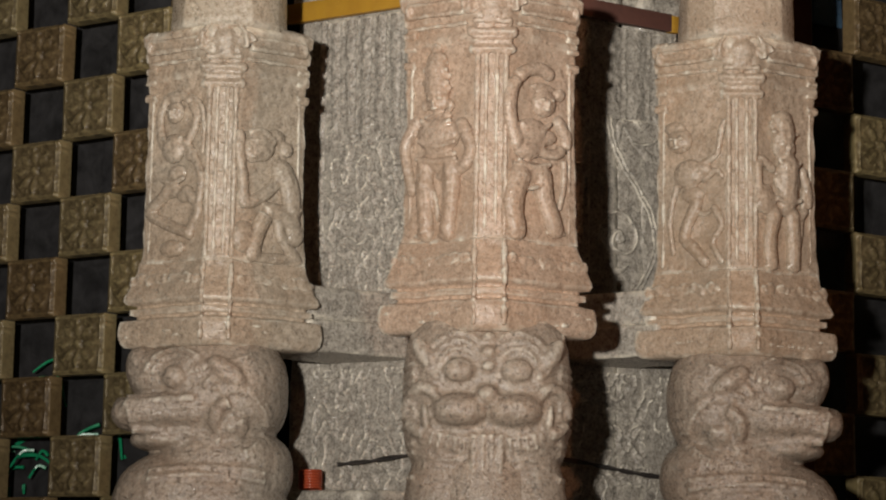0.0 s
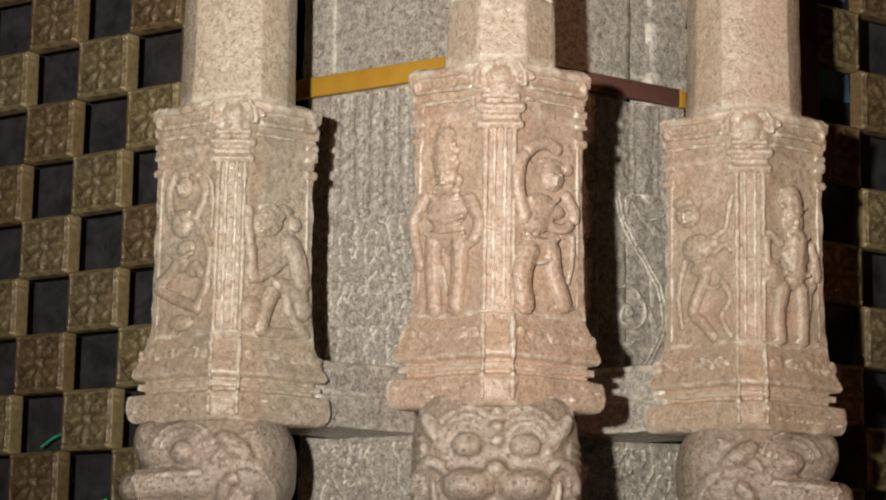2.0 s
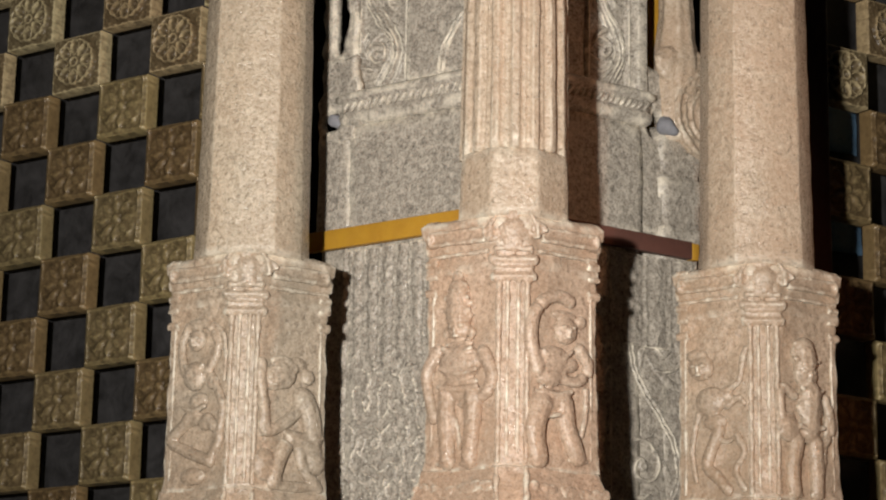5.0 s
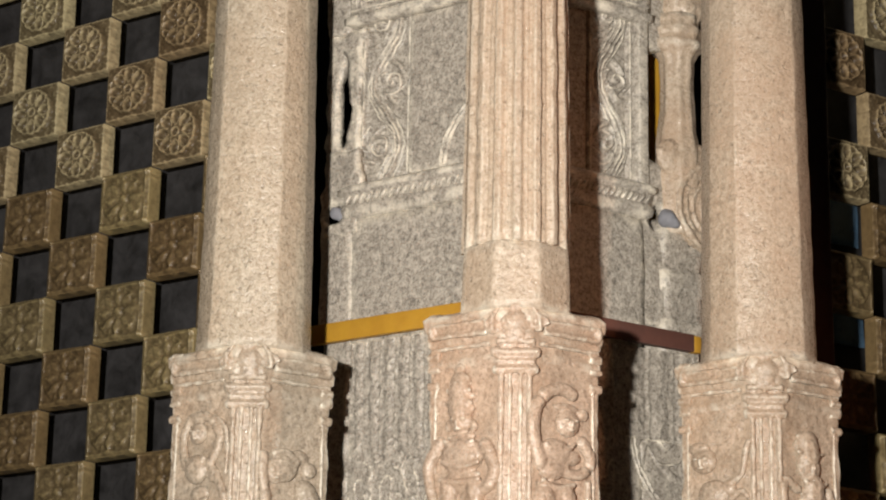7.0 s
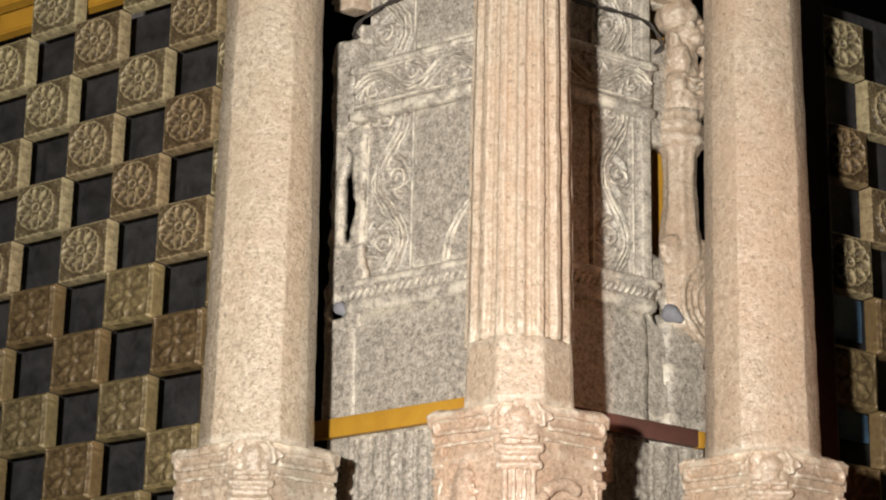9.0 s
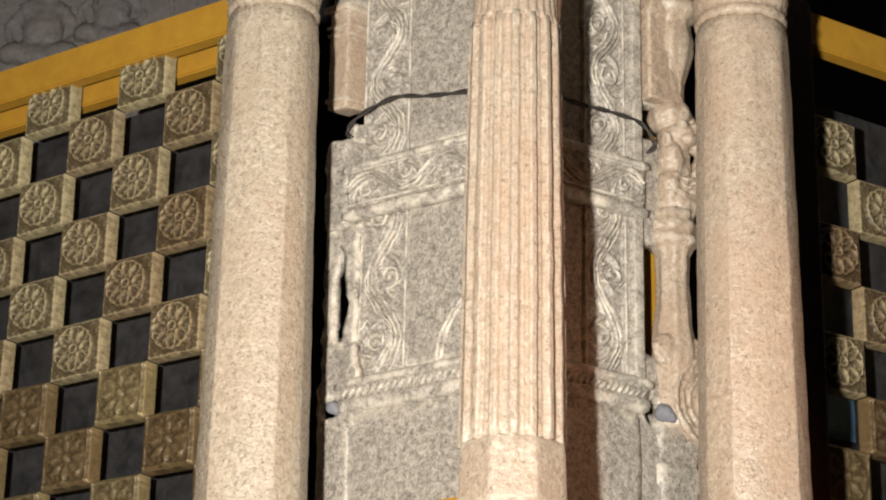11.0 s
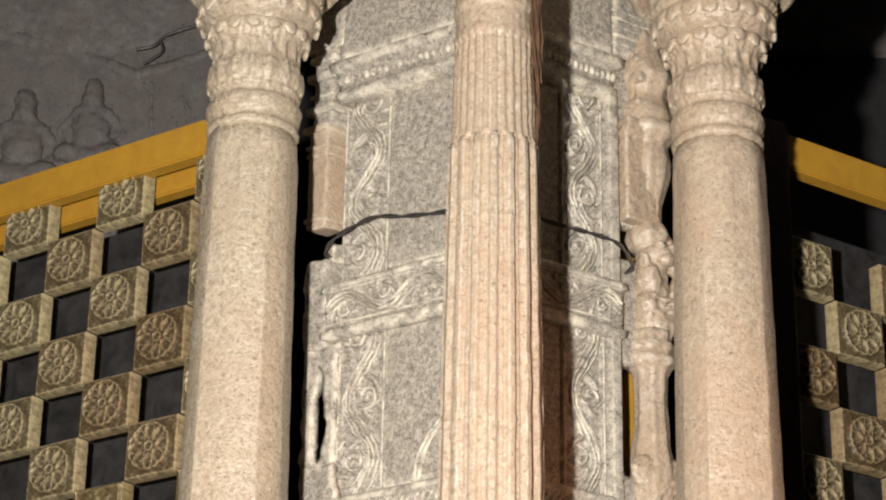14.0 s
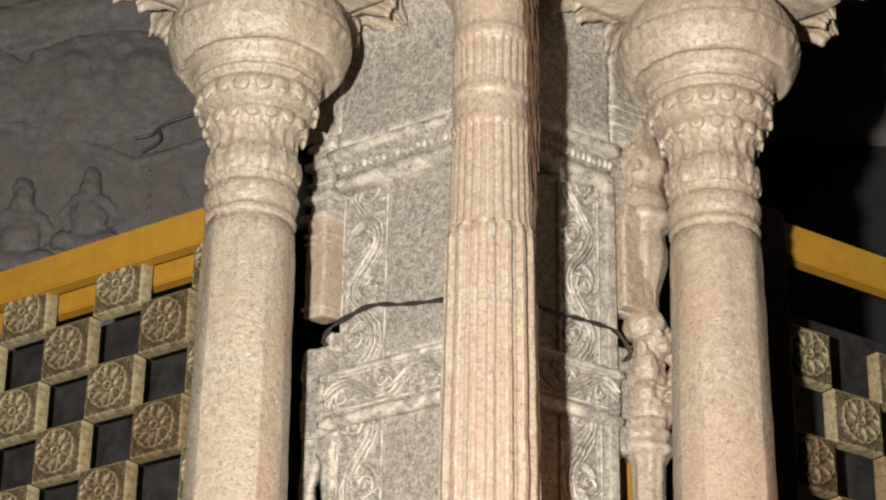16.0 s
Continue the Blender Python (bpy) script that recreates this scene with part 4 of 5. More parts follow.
FIGURES = {
    "crowned": (features(-2.1, 29.4, 2.8) + [(-2.8, 40.8, 1.4, 1.7), (-2.4, 37.8, 2.9, 1.2), (-2.2, 35.0, 3.6, 1.3), (-2.2, 32.3, 3.9, 1.4), (-2.1, 29.6, 3.0, 2.6), (-5.2, 29.2, 0.9, 1.4), (1.1, 28.5, 0.9, 1.4), (-2.1, 26.4, 3.9, 0.7), (-1.8, 22.2, 5.5, 4.3), (-1.7, 18.0, 4.8, 1.1), (-1.7, 15.8, 5.2, 1.7), (0.1, 13.5, 2.5, 1.5), (-5.5, 0.9, 2.3, 0.8), (0.3, 0.5, 2.3, 0.8)],
                [(1.4, ((-7.6, 25.5), (-10.4, 20.7), (-9.8, 16.1), (-8.6, 10.8))), (1.5, ((4.0, 24.2), (6.4, 18.9), (5.0, 15.4), (0.9, 14.1))), (2.0, ((-5.2, 16.0), (-5.1, 9.3), (-4.6, 1.3))), (2.0, ((1.6, 15.4), (1.6, 8.7), (0.8, 0.9))), (0.6, ((-6.2, 21.1), (-1.8, 19.8), (2.9, 20.3)), 1.5), (0.7, ((-6.4, 17.2), (-1.8, 16.4), (3.0, 16.6)), 1.4), (0.6, ((-5.4, 25.4), (-2.0, 23.6), (1.6, 25.0)), 1.5), (2.7, ((-2.2, 31.0), (-2.4, 34.5), (-2.5, 38.0))), (0.55, ((-5.2, 33.6), (-2.2, 33.2), (0.8, 33.4)), 1.1), (0.55, ((-5.0, 36.4), (-2.4, 36.0), (0.4, 36.2)), 1.1), (0.6, ((-5.8, 14.7), (-3.1, 10.3), (-1.5, 4.1)))]),
    "reacher": (features(2.0, 29.4, 2.8) + [(2.0, 29.6, 3.0, 3.2), (1.5, 32.9, 3.3, 1.1), (5.9, 31.9, 1.6, 1.4), (-1.3, 23.0, 4.3, 3.1), (-2.2, 19.2, 3.5, 2.4), (-1.6, 15.7, 4.3, 0.9), (-1.2, 13.6, 4.6, 2.4), (3.2, 22.2, 2.2, 1.7), (-5.0, 1.1, 2.5, 0.8), (5.6, 1.9, 2.9, 0.9)],
                [(1.5, ((-5.0, 20.1), (-6.9, 26.5), (-6.2, 32.1), (-3.4, 35.6), (0.4, 36.9), (3.2, 36.0))), (1.3, ((5.8, 26.0), (8.2, 22.3), (5.5, 18.9), (1.2, 19.0))), (0.9, ((-3.5, 19.4), (0.2, 19.4), (3.2, 22.7))), (2.4, ((-4.2, 13.5), (-5.8, 7.5), (-4.9, 1.6))), (2.2, ((1.5, 14.2), (2.6, 8.5), (5.3, 2.7))), (0.7, ((7.6, 17.3), (7.6, 12.4), (6.5, 7.4))), (0.5, ((-4.3, 24.4), (-0.9, 22.2), (3.1, 25.1)), 1.3), (0.6, ((-5.2, 16.4), (-1.6, 15.2), (2.8, 16.2)), 1.4), (0.5, ((-5.0, 11.5), (-2.6, 10.6), (0.2, 11.2)), 1.4)]),
    "dancer": (features(-2.0, 33.8, 2.4) + [(-2.0, 34.0, 2.6, 2.7), (-2.2, 37.2, 2.5, 0.9), (-2.2, 25.7, 3.5, 3.6), (-0.8, 19.7, 2.9, 2.1), (-2.4, 15.9, 3.2, 1.9), (-1.7, 2.5, 3.8, 2.1), (3.0, 23.9, 1.9, 1.7), (1.4, 14.5, 2.0, 1.7)],
               [(1.1, ((-5.4, 26.4), (-6.6, 32.8), (-4.4, 37.5), (0.0, 38.0))), (1.1, ((1.7, 26.6), (4.4, 31.6), (2.5, 36.2), (-0.5, 38.1))), (1.1, ((2.6, 25.2), (6.2, 19.0), (5.7, 12.8), (4.0, 8.6))), (1.5, ((-2.7, 16.1), (-6.3, 13.3), (-8.6, 10.9), (-3.0, 8.1), (3.2, 5.6))), (1.3, ((2.2, 15.7), (5.7, 11.2), (3.8, 6.9))), (0.6, ((2.4, 37.5), (5.6, 35.0), (6.6, 30.4), (6.4, 24.3))), (0.5, ((-5.0, 18.4), (-1.6, 17.4), (1.8, 18.4)), 1.1), (0.5, ((-4.6, 28.0), (-2.2, 26.6), (0.6, 28.0)), 1.1)]),
    "squatter": ([(-2.6, 27.2, 1.0, 0.4, 1.3), (-4.4, 25.2, 0.8, 0.9, 0.8), (-3.4, 23.4, 0.9, 0.35, 1.2), (-1.3, 26.0, 3.9, 3.6), (-3.3, 24.5, 2.0, 2.6), (2.8, 28.9, 2.5, 1.8), (5.6, 26.1, 1.9, 2.0), (-5.0, 5.0, 3.0, 3.8), (8.2, 6.6, 2.6, 3.1), (1.4, 0.2, 6.1, 0.9)],
                 [(2.5, ((4.3, 21.4), (6.8, 16.7), (7.3, 11.5))), (1.4, ((5.2, 20.5), (1.4, 16.1), (-4.4, 12.6), (-5.6, 14.3))), (1.3, ((-5.0, 12.5), (-5.6, 19.2), (-6.6, 24.4), (-6.4, 28.3))), (2.0, ((7.7, 9.2), (1.9, 11.6), (-1.2, 6.7), (-2.5, 1.2))), (1.4, ((4.1, 9.6), (5.1, 5.3), (9.4, 0.8))), (1.1, ((-2.5, 0.6), (3.1, 0.9), (7.6, 0.8))), (0.7, ((-4.0, 29.0), (-0.6, 29.6), (2.0, 27.2)), 0.9), (0.5, ((4.6, 12.6), (7.0, 11.8), (9.6, 12.4)), 1.2)]),
    "striding": (features(-4.9, 29.8, 2.8) + [(-4.9, 30.1, 3.5, 3.1), (-6.1, 33.1, 2.9, 1.7), (-2.5, 22.2, 3.9, 3.6), (-1.4, 17.3, 3.2, 1.9), (0.8, 23.2, 2.6, 1.7)],
                 [(0.8, ((1.3, 24.4), (4.9, 26.4), (5.8, 31.2), (6.6, 33.7))), (0.7, ((1.9, 20.7), (4.6, 22.5), (6.2, 21.0))), (1.4, ((-0.2, 15.6), (-3.5, 7.8), (-1.1, 4.7), (1.8, 1.4))), (0.8, ((-5.5, 19.5), (-7.3, 12.0), (-6.4, 4.1))), (0.9, ((4.2, 13.9), (6.0, 9.6), (3.8, 5.9), (5.8, 1.6))), (0.6, ((-2.1, 14.2), (1.5, 12.6), (4.2, 13.9)))]),
    "bearer": (features(0.6, 28.4, 3.0) + [(0.6, 28.6, 3.5, 3.6), (0.3, 33.4, 4.0, 2.1), (0.0, 35.5, 2.9, 1.2), (1.6, 20.8, 4.0, 3.6), (0.8, 14.4, 4.0, 1.9), (-5.0, 15.6, 3.3, 3.2), (-4.9, 18.7, 2.0, 0.8), (-2.9, 0.7, 2.3, 0.8), (3.7, 0.9, 2.3, 0.8)],
               [(1.1, ((-2.9, 23.2), (-6.6, 24.9), (-7.0, 19.2), (-5.8, 16.2))), (1.1, ((6.5, 23.5), (8.3, 16.6), (5.3, 12.3))), (1.8, ((-2.4, 12.8), (-3.8, 6.2), (-3.2, 1.3))), (1.8, ((3.2, 13.1), (3.5, 6.9), (3.6, 1.4))), (0.6, ((7.6, 23.1), (6.3, 12.4), (4.8, 1.8))), (2.9, ((0.5, 30.5), (0.2, 34.5))), (0.6, ((-3.2, 31.8), (0.4, 31.2), (4.0, 31.8)), 1.2), (2.8, ((1.6, 24.5), (1.2, 15.5))), (0.55, ((-2.6, 16.4), (1.0, 15.6), (4.6, 16.4)), 1.6), (0.5, ((-1.6, 25.2), (1.4, 23.2), (4.6, 25.0)), 1.5)]),
}


def lotus(p, dz):
    """Broad drooping leaves with folded, notched edges under the abacus."""
    def leaf():
        rings = []
        for i in range(15):
            q = i / 14
            x = 0.2 * q
            wide = 0.1 * math.sin(math.pi * (0.3 + 0.58 * q)) * (1 + 0.08 * math.sin(26 * q))
            lift = 0.06 * q - 0.075 * q * q * q
            top = [(x, wide * (k / 8), lift + 0.012 - 0.02 * (k / 8) ** 2 + 0.004 * math.cos(k * 1.6)) for k in range(-8, 9)]
            rings.append(top + [(x, y, z - 0.03) for x, y, z in reversed(top)])
        return loft(rings)
    for ring, (r, z, n) in enumerate(((0.15, 4.89, 9), (0.22, 4.92, 10))):
        for i in range(n):
            th = 2 * math.pi * (i + 0.5 * ring) / n + 0.2
            bm = leaf()
            bmesh.ops.transform(bm, matrix=Matrix.Translation((r * math.cos(th), r * math.sin(th), z + dz)) @ Matrix.Rotation(th, 4, "Z"), verts=bm.verts)
            part("lotus_leaf", worn(bm, 0.006, 14), STONE_PALE, p)


L0 = Vector((-0.520, 5.36, 0))
R0 = Vector((0.664, 5.387, 0))
COL_M = colonnette("corner_colonnette", M0.x, M0.y, "warm granite colonnette with a fluted shaft on a carved block", 0, True)
COL_L = colonnette("side_colonnette", L0.x, L0.y, "pale speckled granite colonnette with a plain shaft and cushion capital", -55, False, (0.59, 0.84, 0.1, 0.42))
COL_R = colonnette("side_colonnette", R0.x, R0.y, "pinkish granite colonnette with a plain shaft and cushion capital", 55, False, (0.1, 0.42, 0.58, 0.83))


for col, snout, fl, fr in ((COL_M, 0, "crowned", "reacher"), (COL_L, -1, "dancer", "squatter"), (COL_R, 1, "striding", "bearer")):
    side_head(col, snout) if snout else front_head(col)
    block_carvings(col, FIGURES[fl], FIGURES[fr], int(col.location.x * 100))
    lotus(col, 0.45 if col == COL_M else 0.0)

# ---------------------------------------------------------------- wooden screens
BS = 0.50
PITCH_Z = 0.1625


def rosette_height(x, y):
    x /= 1.07
    r, th = math.hypot(x, y), math.atan2(y, x)
    rim = 0.068 + 0.0035 * abs(math.cos(8 * th))
    if r > rim:
        return 0.0
    h = 0.010 * min(1.0, (rim - r) / 0.004)
    d = (th + math.pi / 8) % (math.pi / 4) - math.pi / 8
    rho, t = (r * math.cos(d) - 0.0415) / 0.0185, r * math.sin(d)
    e = math.hypot(rho, t / (0.0112 * (1.1 + 0.4 * max(-1, min(1, rho)))))
    h -= 0.022 / (1 + math.exp(min(40, (e - 0.86) * 14)))
    h -= 0.014 / (1 + math.exp(min(40, (r - 0.0075) / 0.0012)))
    h += 0.004 * bump(r - 0.013, 0.004) + 0.003 * bump(e - 1.1, 0.12) + 0.006 * bump(r - rim + 0.004, 0.0028)
    return h


def blossom_height(x, y):
    h = 0.005 * (bump(abs(x) - 0.079, 0.004) + bump(abs(y) - 0.0715, 0.0035))
    r, th = math.hypot(x / 1.06, y), math.atan2(y, x / 1.06)
    d = (th + math.pi / 8) % (math.pi / 4) - math.pi / 8
    rho, t = (r * math.cos(d) - 0.041) / 0.021, r * math.sin(d)
    e = math.hypot(rho, t / (0.0125 * (1.1 + 0.45 * max(-1, min(1, rho)))))
    h += 0.009 * max(0.0, 1 - e * e) ** 0.5 + 0.004 * bump(e - 1.15, 0.12)
    h += 0.006 * max(0.0, math.cos(16 * th)) * bump(r - 0.06, 0.006)
    h += 0.011 * max(0.0, 1 - (r / 0.015) ** 2) ** 0.5 + 0.004 * bump(r - 0.068, 0.004)
    return h


def lattice_block_mesh(height, nx, ny, material):
    """A block with a carved front, one skin; x along the screen, y up, its front at z = 0."""
    W2, H2, D = 0.0915, 0.081, 0.046
    verts, faces = [], []
    for i in range(ny + 1):
        for k in range(nx + 1):
            x, y = -W2 + 2 * W2 * k / nx, -H2 + 2 * H2 * i / ny
            rim = k in (0, nx) or i in (0, ny)
            rough = 0.0022 * noise.noise(Vector((x * 70, y * 70, nx))) + 0.0012 * noise.noise(Vector((x * 190, y * 190, ny)))
            verts.append((x, y, -0.0025 if rim else height(x, y) + rough))
    row = nx + 1
    for i in range(ny):
        for k in range(nx):
            a = i * row + k
            faces.append((a, a + 1, a + row + 1, a + row))
    loop = list(range(nx)) + [i * row + nx for i in range(ny)] + [ny * row + nx - k for k in range(nx)] + [(ny - i) * row for i in range(ny)]
    base = len(verts)
    verts += [(verts[v][0], verts[v][1], -D) for v in loop]
    n = len(loop)
    for i in range(n):
        faces.append((loop[(i + 1) % n], loop[i], base + i, base + (i + 1) % n))
    faces.append(tuple(base + i for i in reversed(range(n))))
    me = bpy.data.meshes.new("block")
    me.from_pydata(verts, [], faces)
    me.materials.append(material)
    me.shade_smooth()
    me.set_sharp_from_angle(angle=radians(50))
    return me


ROSETTE, DOTTED = lattice_block_mesh(rosette_height, 60, 54, WOOD_PALE), lattice_block_mesh(blossom_height, 44, 40, WOOD)


def screen(label, along, out, other, start, z_first, odd, mirror):
    """A screen of carved blocks set chequerwise, with a rail on top, from the pier outwards."""
    p = thing("lattice_screen", label, "screen", "screens beside the pier")
    for part_name, rows in (("block", range(-9, 10)),):
        for k in rows:
            z = z_first + PITCH_Z * k
            for j in range(-1, 7):
                if (k + j) % 2 != odd:
                    continue
                o = M0 + other * BS + along * (start + 0.1885 * j) + UP * z
                u = -along if mirror else along
                ob = new(part_name, ROSETTE if z > 3.52 else DOTTED)
                ob.parent = p
                rnd = random.Random(k * 31 + j * 7 + int(mirror))
                m = Matrix((u, UP, out)).transposed().to_4x4()
                ob.matrix_local = Matrix.Translation(o + out * rnd.uniform(-0.002, 0.003)) @ m @ Matrix.Rotation(rnd.uniform(-0.012, 0.012), 4, "Z")
    def beam(name, s0, s1, w0, w1, z0, z1, mat, bevel=0.005):
        bm = bmesh.new()
        vs = [bm.verts.new(M0 + other * BS + along * s + out * w + UP * z) for z in (z0, z1) for s, w in ((s0, w0), (s1, w0), (s1, w1), (s0, w1))]
        for f in ((3, 2, 1, 0), (4, 5, 6, 7), (0, 1, 5, 4), (1, 2, 6, 5), (2, 3, 7, 6), (3, 0, 4, 7)):
            bm.faces.new([vs[i] for i in f])
        bmesh.ops.bevel(bm, geom=bm.edges[:], offset=bevel, segments=2, affect="EDGES")
        return part(name, bm, mat, p)
    e0, e1 = start - 0.1885 * 1.55, start + 0.1885 * 6.6
    beam("top_rail", e0, e1, -0.03, 0.022, 4.468, 4.58, YELLOW)
    if mirror:
        beam("rear_rail", e0, e1, -0.12, -0.072, 4.43, 4.5, YELLOW)
    beam("bottom_rail", e0, e1, -0.09, 0.02, z_first - 9.7 * PITCH_Z, z_first - 9.5 * PITCH_Z, DARKWOOD)
    beam("plinth_wall", e0, e1, -0.16, 0.01, 0, z_first - 9.7 * PITCH_Z, WALL)
    # added sheet; its near-black colour stands for the dark room behind the openings
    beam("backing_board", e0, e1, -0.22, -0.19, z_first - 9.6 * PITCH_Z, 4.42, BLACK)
    return p


screen("old carved wooden lattice of flower blocks under a yellow rail", UL, NL, UR, 1.614, 2.962, 0, True)
screen("shaded carved wooden lattice of flower blocks under a yellow rail", UR, NR, UL, 1.81, 2.724, 0, False)

# ---------------------------------------------------------------- small things


def bend(points, per=6):
    """A smooth line through a few points."""
    p = [Vector(q) for q in points]
    out = []
    for i in range(len(p) - 1):
        a, b, c, d = p[max(i - 1, 0)], p[i], p[i + 1], p[min(i + 2, len(p) - 1)]
        for k in range(per):
            t = k / per
            out.append(0.5 * ((2 * b) + (c - a) * t + (2 * a - 5 * b + 4 * c - d) * t * t + (3 * b - a - 3 * c + d) * t ** 3))
    return out + [p[-1]]


def twisted(points, gap, r, turns, strands=2):
    line = bend(points, 14)
    bm = bmesh.new()
    for s in range(strands):
        pts = []
        for i, p in enumerate(line):
            d = (line[min(i + 1, len(line) - 1)] - line[max(i - 1, 0)]).normalized()
            e1 = d.cross(Vector((0.3, 0.9, 0.1))).normalized()
            e2 = d.cross(e1)
            th = 2 * math.pi * (turns * i / len(line) + s / strands)
            pts.append(p + gap * (math.cos(th) * e1 + math.sin(th) * e2))
        tube(bm, pts, r, 6)
    return bm


def cable(label, points, gap=0.0035, r=0.003, turns=8):
    return tagged(part("cable", twisted(points, gap, r, turns), WIRE), label, "cable", "cables on the pier")


cable("twisted black cable strung round the carved pier", [at(0.905, 0.42, 3.985), at(0.892, 0.372, 3.995), at(0.849, 0.37, 4.033), at(0.739, 0.37, 4.058), at(0.63, 0.37, 4.036), at(0.5, 0.365, 4.016), at(0.365, 0.365, 4.008),
      at(0.37, 0.581, 4.006), at(0.37, 0.682, 4.01), at(0.37, 0.784, 4.003), at(0.375, 0.832, 3.955), at(0.42, 0.842, 3.94)])
cable("slack black cable low on the pier", [at(0.791, 0.375, 1.805), at(0.691, 0.37, 1.811), at(0.55, 0.37, 1.825), at(0.38, 0.37, 1.83), at(0.37, 0.6, 1.82), at(0.37, 0.736, 1.806), at(0.37, 0.822, 1.796), at(0.375, 0.945, 1.788)], 0.003, 0.0032, 5)
plug("grey cement plug in a broken hole of the pier", at(0.928, 0.394, 3.246), 0.022)
plug("grey cement plug in a broken hole beside the baluster", at(0.385, 0.862, 3.234), 0.024)
bm = bmesh.new()
for k in range(7):
    z = 1.745 + 0.0065 * k
    c = at(0.812, 0.32, z)
    tube(bm, [c + Vector((0.026 * math.cos(q), 0.026 * math.sin(q), 0.004 * q / 6.28)) for q in [2 * math.pi * i / 14 for i in range(15)]], 0.0035, 5)
coil = tagged(part("wire_coil", bm, COPPER), "small coil of red copper wire on a stone ledge", "wire coil")
tagged(part("stone_shelf", worn(box_ab(0.6, 1.02, 0.26, 0.42, 1.66, 1.74, 0.012), 0.004), STONE_GREY), "rough grey granite shelf at the pier's foot", "shelf")

# coir rope down the corner colonnette
rnd = random.Random(7)
rope = thing("rope", "frayed bundle of dry brown coir hanging down the shaft", "rope", place=(M0.x, M0.y, 0))
for k in range(20):
    bm = bmesh.new()
    low, phase, lag = 4.95 - rnd.uniform(0.4, 1.15), rnd.uniform(0, 6), rnd.uniform(-1, 1)
    pts = []
    for i in range(26):
        q = i / 25
        z = 4.95 + (low - 4.95) * q
        f = (4.95 - z) / 0.8
        th = radians(-38 + 26 * f + lag * (16 - 11 * min(1, f)) + 6 * math.sin(9 * q + phase))
        r = 0.103 + 0.007 * math.sin(14 * q + 2 * phase) + 0.006 * max(0, lag)
        pts.append((r * math.cos(th), r * math.sin(th), z))
    tube(bm, pts, 0.0046, 5, 0.5)
    part("strand", worn(bm, 0.0025, 60), ROPE, rope)

# yellow board seen through the slots beside the baluster
tagged(part("yellow_board", box_ab(0.52, 0.535, 0.958, 1.02, 1.8, 4.5, 0.003), YELLOW), "narrow yellow board behind the slots of the pier", "board")
tagged(part("yellow_strip_end", box_ab(0.372, 0.392, 0.931, 0.955, 2.895, 2.938, 0.003), YELLOW), "short yellow end piece of the brown bar", "bar")

# post beside the shaded screen
tagged(part("wooden_post", worn(box_ab(0.46, 0.56, 1.36, 1.52, 0, 4.6, 0.01), 0.002), DARKWOOD), "dark red wooden post beside the lattice screen", "post")

# tinsel and sheets behind the screens
rnd = random.Random(3)
for a, z in ((2.035, 2.1), (2.25, 1.87), (1.88, 1.9), (2.2, 1.72), (2.12, 1.84)):
    o = at(a, 0.66, z)
    bunch = thing("tinsel", "shiny green tinsel strands behind the lattice", "tinsel", "tinsel behind the screen", o)
    for k in range(5):
        bm = bmesh.new()
        p0 = Vector((rnd.uniform(-0.06, 0.06), rnd.uniform(-0.02, 0.02), rnd.uniform(-0.05, 0.06)))
        d = Vector((rnd.uniform(-0.12, 0.12), rnd.uniform(-0.02, 0.02), rnd.uniform(-0.1, 0.02)))
        tube(bm, bend([p0, p0 + d * 0.5 + Vector((0, 0, 0.02)), p0 + d], 4), 0.006, 5, 0.5)
        part("strand", bm, GREEN, bunch)
for b, z in ((1.84, 3.44), (1.85, 3.15)):
    bm = box_ab(0.685, 0.69, b - 0.06, b + 0.06, z - 0.06, z + 0.07, 0.002)
    tagged(part("blue_sheet", worn(bm, 0.004, 14), BLUE), "dull blue sheet behind the lattice", "sheet", "sheets behind the screen")

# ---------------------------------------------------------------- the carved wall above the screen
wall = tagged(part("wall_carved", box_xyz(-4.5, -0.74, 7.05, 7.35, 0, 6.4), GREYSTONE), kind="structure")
board = Face((0, 7.05, 0), (1, 0, 0), (0, -1, 0))


def wall_carving(name, shapes, lines, voxel=0.009, smooth=6):
    """Worn high relief on the dim wall: lumps (u, v, ru, rv, out, spin) and ridges (radius, points), in metres."""
    bm = bmesh.new()
    for u, v, ru, rv, out, spin in shapes:
        board.blob(bm, u, v, ru, rv, out * 0.8, 0.0, spin)
    for r, pts in lines:
        tube(bm, bend([board(u, v, -0.4 * r) for u, v in pts], 5), r, 8, 0.8)
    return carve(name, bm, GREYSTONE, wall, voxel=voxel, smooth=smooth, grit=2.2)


for u, v, k in ((-1.225, 4.9, 1.12), (-1.45, 4.82, 1.25), (-1.85, 4.8, 1.2)):
    wall_carving("relief_figure", [(u, v + 0.235 * k, 0.032 * k, 0.05 * k, 0.045, 0), (u, v + 0.205 * k, 0.036 * k, 0.036 * k, 0.055, 0), (u, v + 0.165 * k, 0.07 * k, 0.03 * k, 0.04, 0), (u, v + 0.11 * k, 0.06 * k, 0.08 * k, 0.05, 0), (u, v + 0.02 * k, 0.1 * k, 0.035 * k, 0.05, 0),
                                   (u - 0.07 * k, v + 0.03 * k, 0.045 * k, 0.03 * k, 0.06, 20), (u + 0.07 * k, v + 0.03 * k, 0.045 * k, 0.03 * k, 0.06, -20)],
                 [(0.018 * k, ((u - 0.05 * k, v + 0.16 * k), (u - 0.095 * k, v + 0.1 * k), (u - 0.06 * k, v + 0.04 * k))), (0.018 * k, ((u + 0.05 * k, v + 0.16 * k), (u + 0.095 * k, v + 0.1 * k), (u + 0.05 * k, v + 0.05 * k)))])
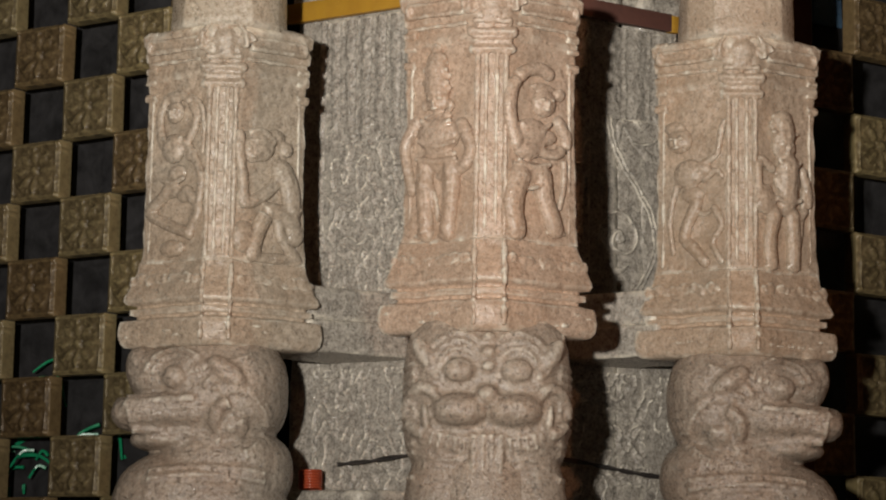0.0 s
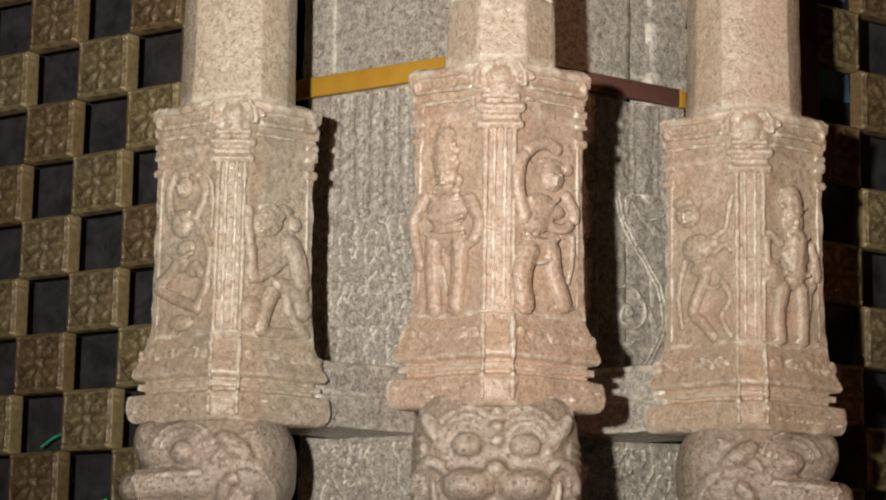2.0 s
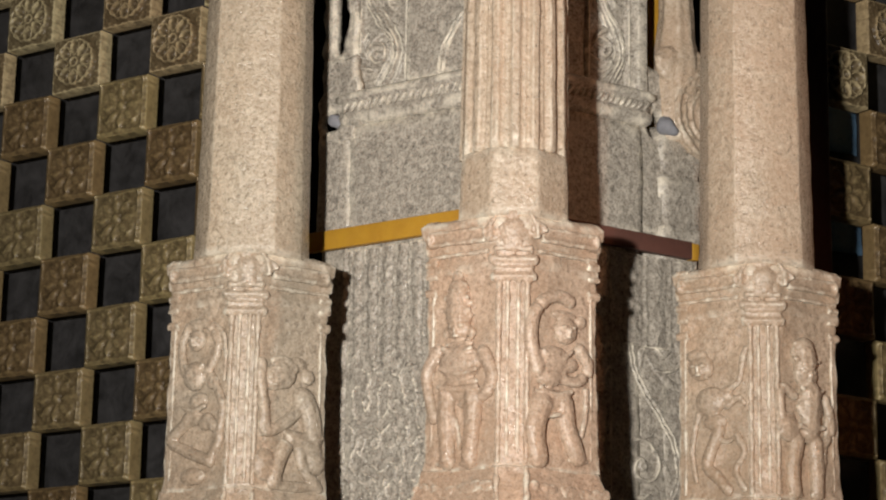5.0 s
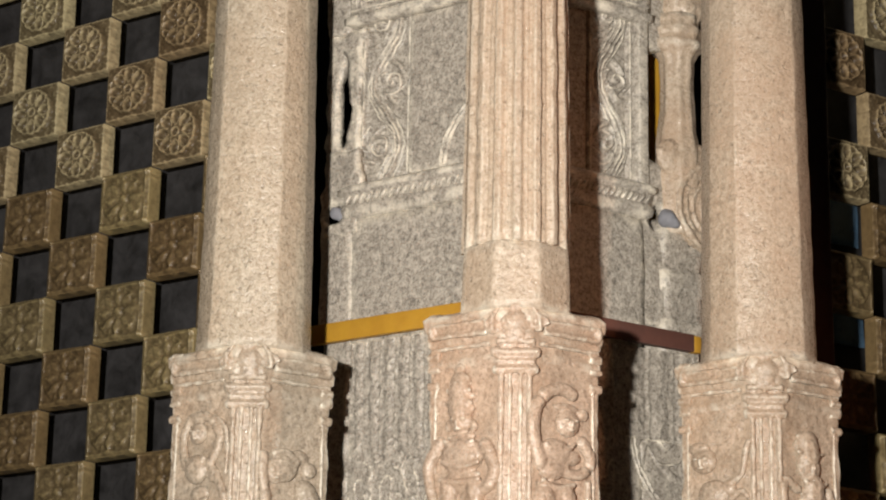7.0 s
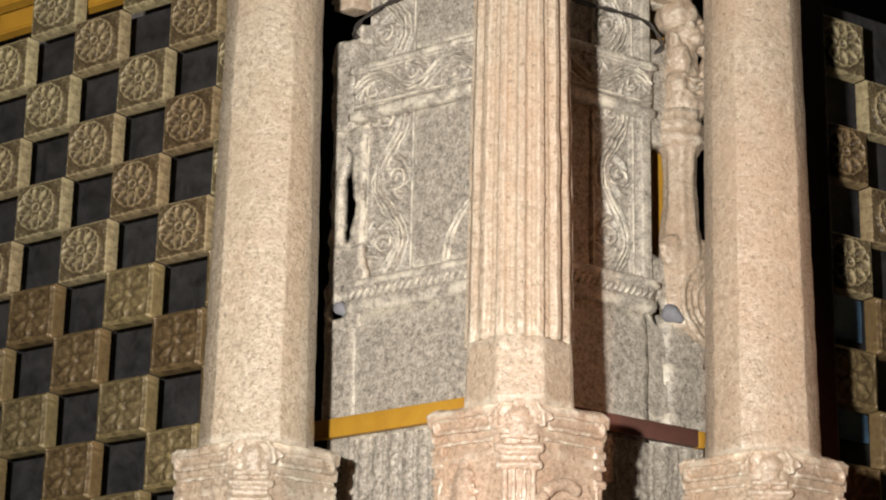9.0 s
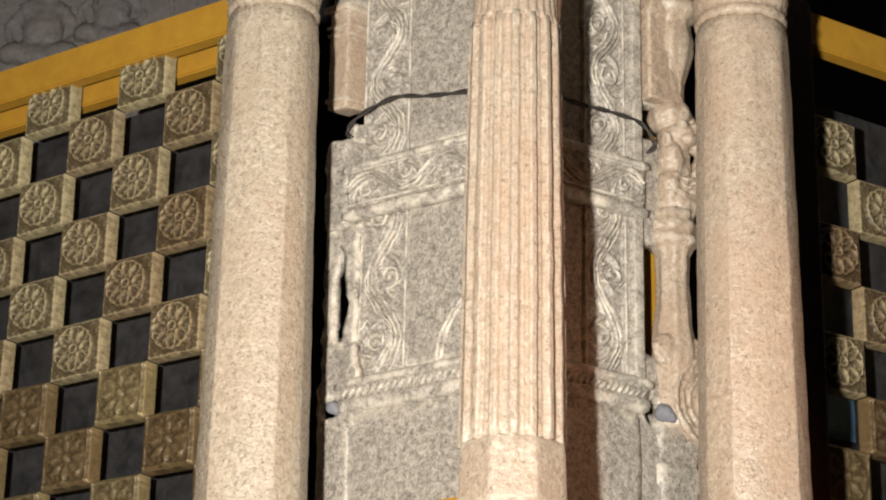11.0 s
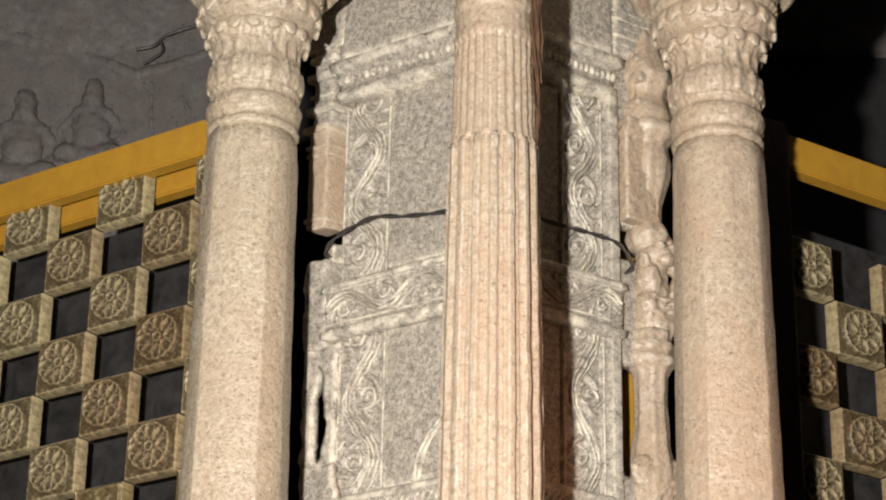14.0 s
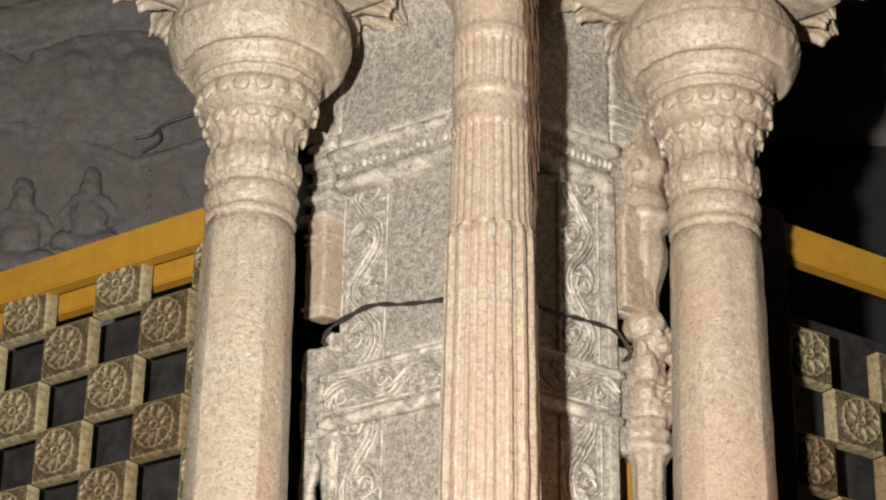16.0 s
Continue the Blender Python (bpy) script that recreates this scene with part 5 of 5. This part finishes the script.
wall_carving("drapery_carving", [(-1.2, 5.53, 0.34, 0.24, 0.05, 8), (-1.75, 5.5, 0.3, 0.24, 0.05, 0), (-1.06, 5.58, 0.12, 0.1, 0.075, -30), (-1.3, 5.56, 0.08, 0.12, 0.075, 10)],
             [(0.05, ((-1.44, 5.66), (-1.43, 5.5), (-1.44, 5.36))), (0.055, ((-1.34, 5.68), (-1.3, 5.52), (-1.28, 5.4))), (0.055, ((-1.17, 5.66), (-1.2, 5.54), (-1.26, 5.42))), (0.05, ((-1.05, 5.64), (-1.12, 5.55), (-1.2, 5.46)))], 0.011, 4)
wall_carving("sloping_ledge", [], [(0.035, ((-1.75, 5.4), (-1.45, 5.36), (-1.26, 5.3), (-1.07, 5.22))), (0.03, ((-1.07, 5.24), (-0.95, 5.28), (-0.8, 5.34)))], 0.011)
wall_carving("upper_ledge", [(-1.2, 5.84, 0.5, 0.09, 0.09, 8), (-1.75, 5.74, 0.35, 0.09, 0.08, 8)], [(0.03, ((-1.9, 5.6), (-1.58, 5.66), (-1.35, 5.72), (-1.0, 5.78), (-0.76, 5.8)))], 0.011)
wall_carving("broken_edge", [], [(0.014, ((-1.035, 5.21), (-1.03, 5.1), (-1.02, 4.98))), (0.014, ((-0.93, 5.16), (-0.9, 5.08), (-0.93, 5.0)))], 0.008)
for pts in ([(-0.76, 6.99, 5.45), (-0.86, 7.0, 5.41), (-0.94, 7.0, 5.38), (-0.995, 7.0, 5.355), (-1.03, 7.0, 5.318), (-1.09, 7.0, 5.302)], [(-1.01, 7.0, 5.34), (-1.0, 7.0, 5.295), (-1.06, 7.0, 5.25)]):
    bm = bmesh.new()
    tube(bm, bend(pts), 0.005, 6)
    tagged(part("loose_wire", bm, WIRE), "loose black wire on the dim carved wall", "wire", "wires on the wall")


# ---------------------------------------------------------------- carvings belong to the stone that they are cut from
CUT_FROM = {"relief_figure": "pedestal_block", "corner_pilaster": "pedestal_block", "roll_bar": "pedestal_block", "ledge_carving": "ledge", "lion_head_carving": "animal_body", "lotus_leaf": "abacus",
            "ledge_slab_top": "ledge_slab", "vine_panel": "vine_course", "plain_inset": "vine_course", "upper_vine_panel": "upper_vine_course", "upper_plain_inset": "upper_vine_course",
            "scroll_carving": "scroll_band", "leaf": "leaf_band", "bead": "bead_band", "worn_panel": "lower_shaft", "low_panel": "lower_shaft", "leaf_panel": "lower_shaft", "ribbed_panel": "lower_shaft", "fillet": "warm_panel", "moulding": "neck", "top_moulding": "top_wing"}
for owner in [o for o in scene.objects if o.parent is None and o.children]:
    parts = {o.name.split(".")[0]: o for o in owner.children}
    for o in list(owner.children):
        target = parts.get(CUT_FROM.get(o.name.split(".")[0], ""))
        if target is not None and target is not o:
            o.parent = target
for o in scene.objects:
    base = o.name.split(".")[0]
    if base == "lion_head_carving":
        o["label"] = "worn carved lion-like head"
    elif base == "relief_figure" and o.parent is not None and o.parent.name.startswith("pedestal"):
        o["label"] = "weathered relief of a standing or squatting figure"

# each colonnette is cut from a stone of its own tint
for col, tint in ((COL_M, STONE_RED), (COL_L, STONE_ASH)):
    for o in col.children_recursive:
        if o.type == "MESH" and o.data.materials[0] == STONE:
            o.data.materials[0] = tint
# animals' own grey-brown; for COL_M it also puts dimmer light into the colour
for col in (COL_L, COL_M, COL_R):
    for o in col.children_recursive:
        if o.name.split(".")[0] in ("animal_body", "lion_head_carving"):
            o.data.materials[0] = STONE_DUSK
for o in COL_L.children_recursive:
    if o.type == "MESH" and o.data.materials[0] == STONE_PALE:
        o.data.materials[0] = STONE_LICHEN
for o in scene.objects:
    if o.name.split(".")[0] == "foot" and o.parent is not None and o.parent.name.startswith("baluster"):
        o.data.materials[0] = STONE_GREY
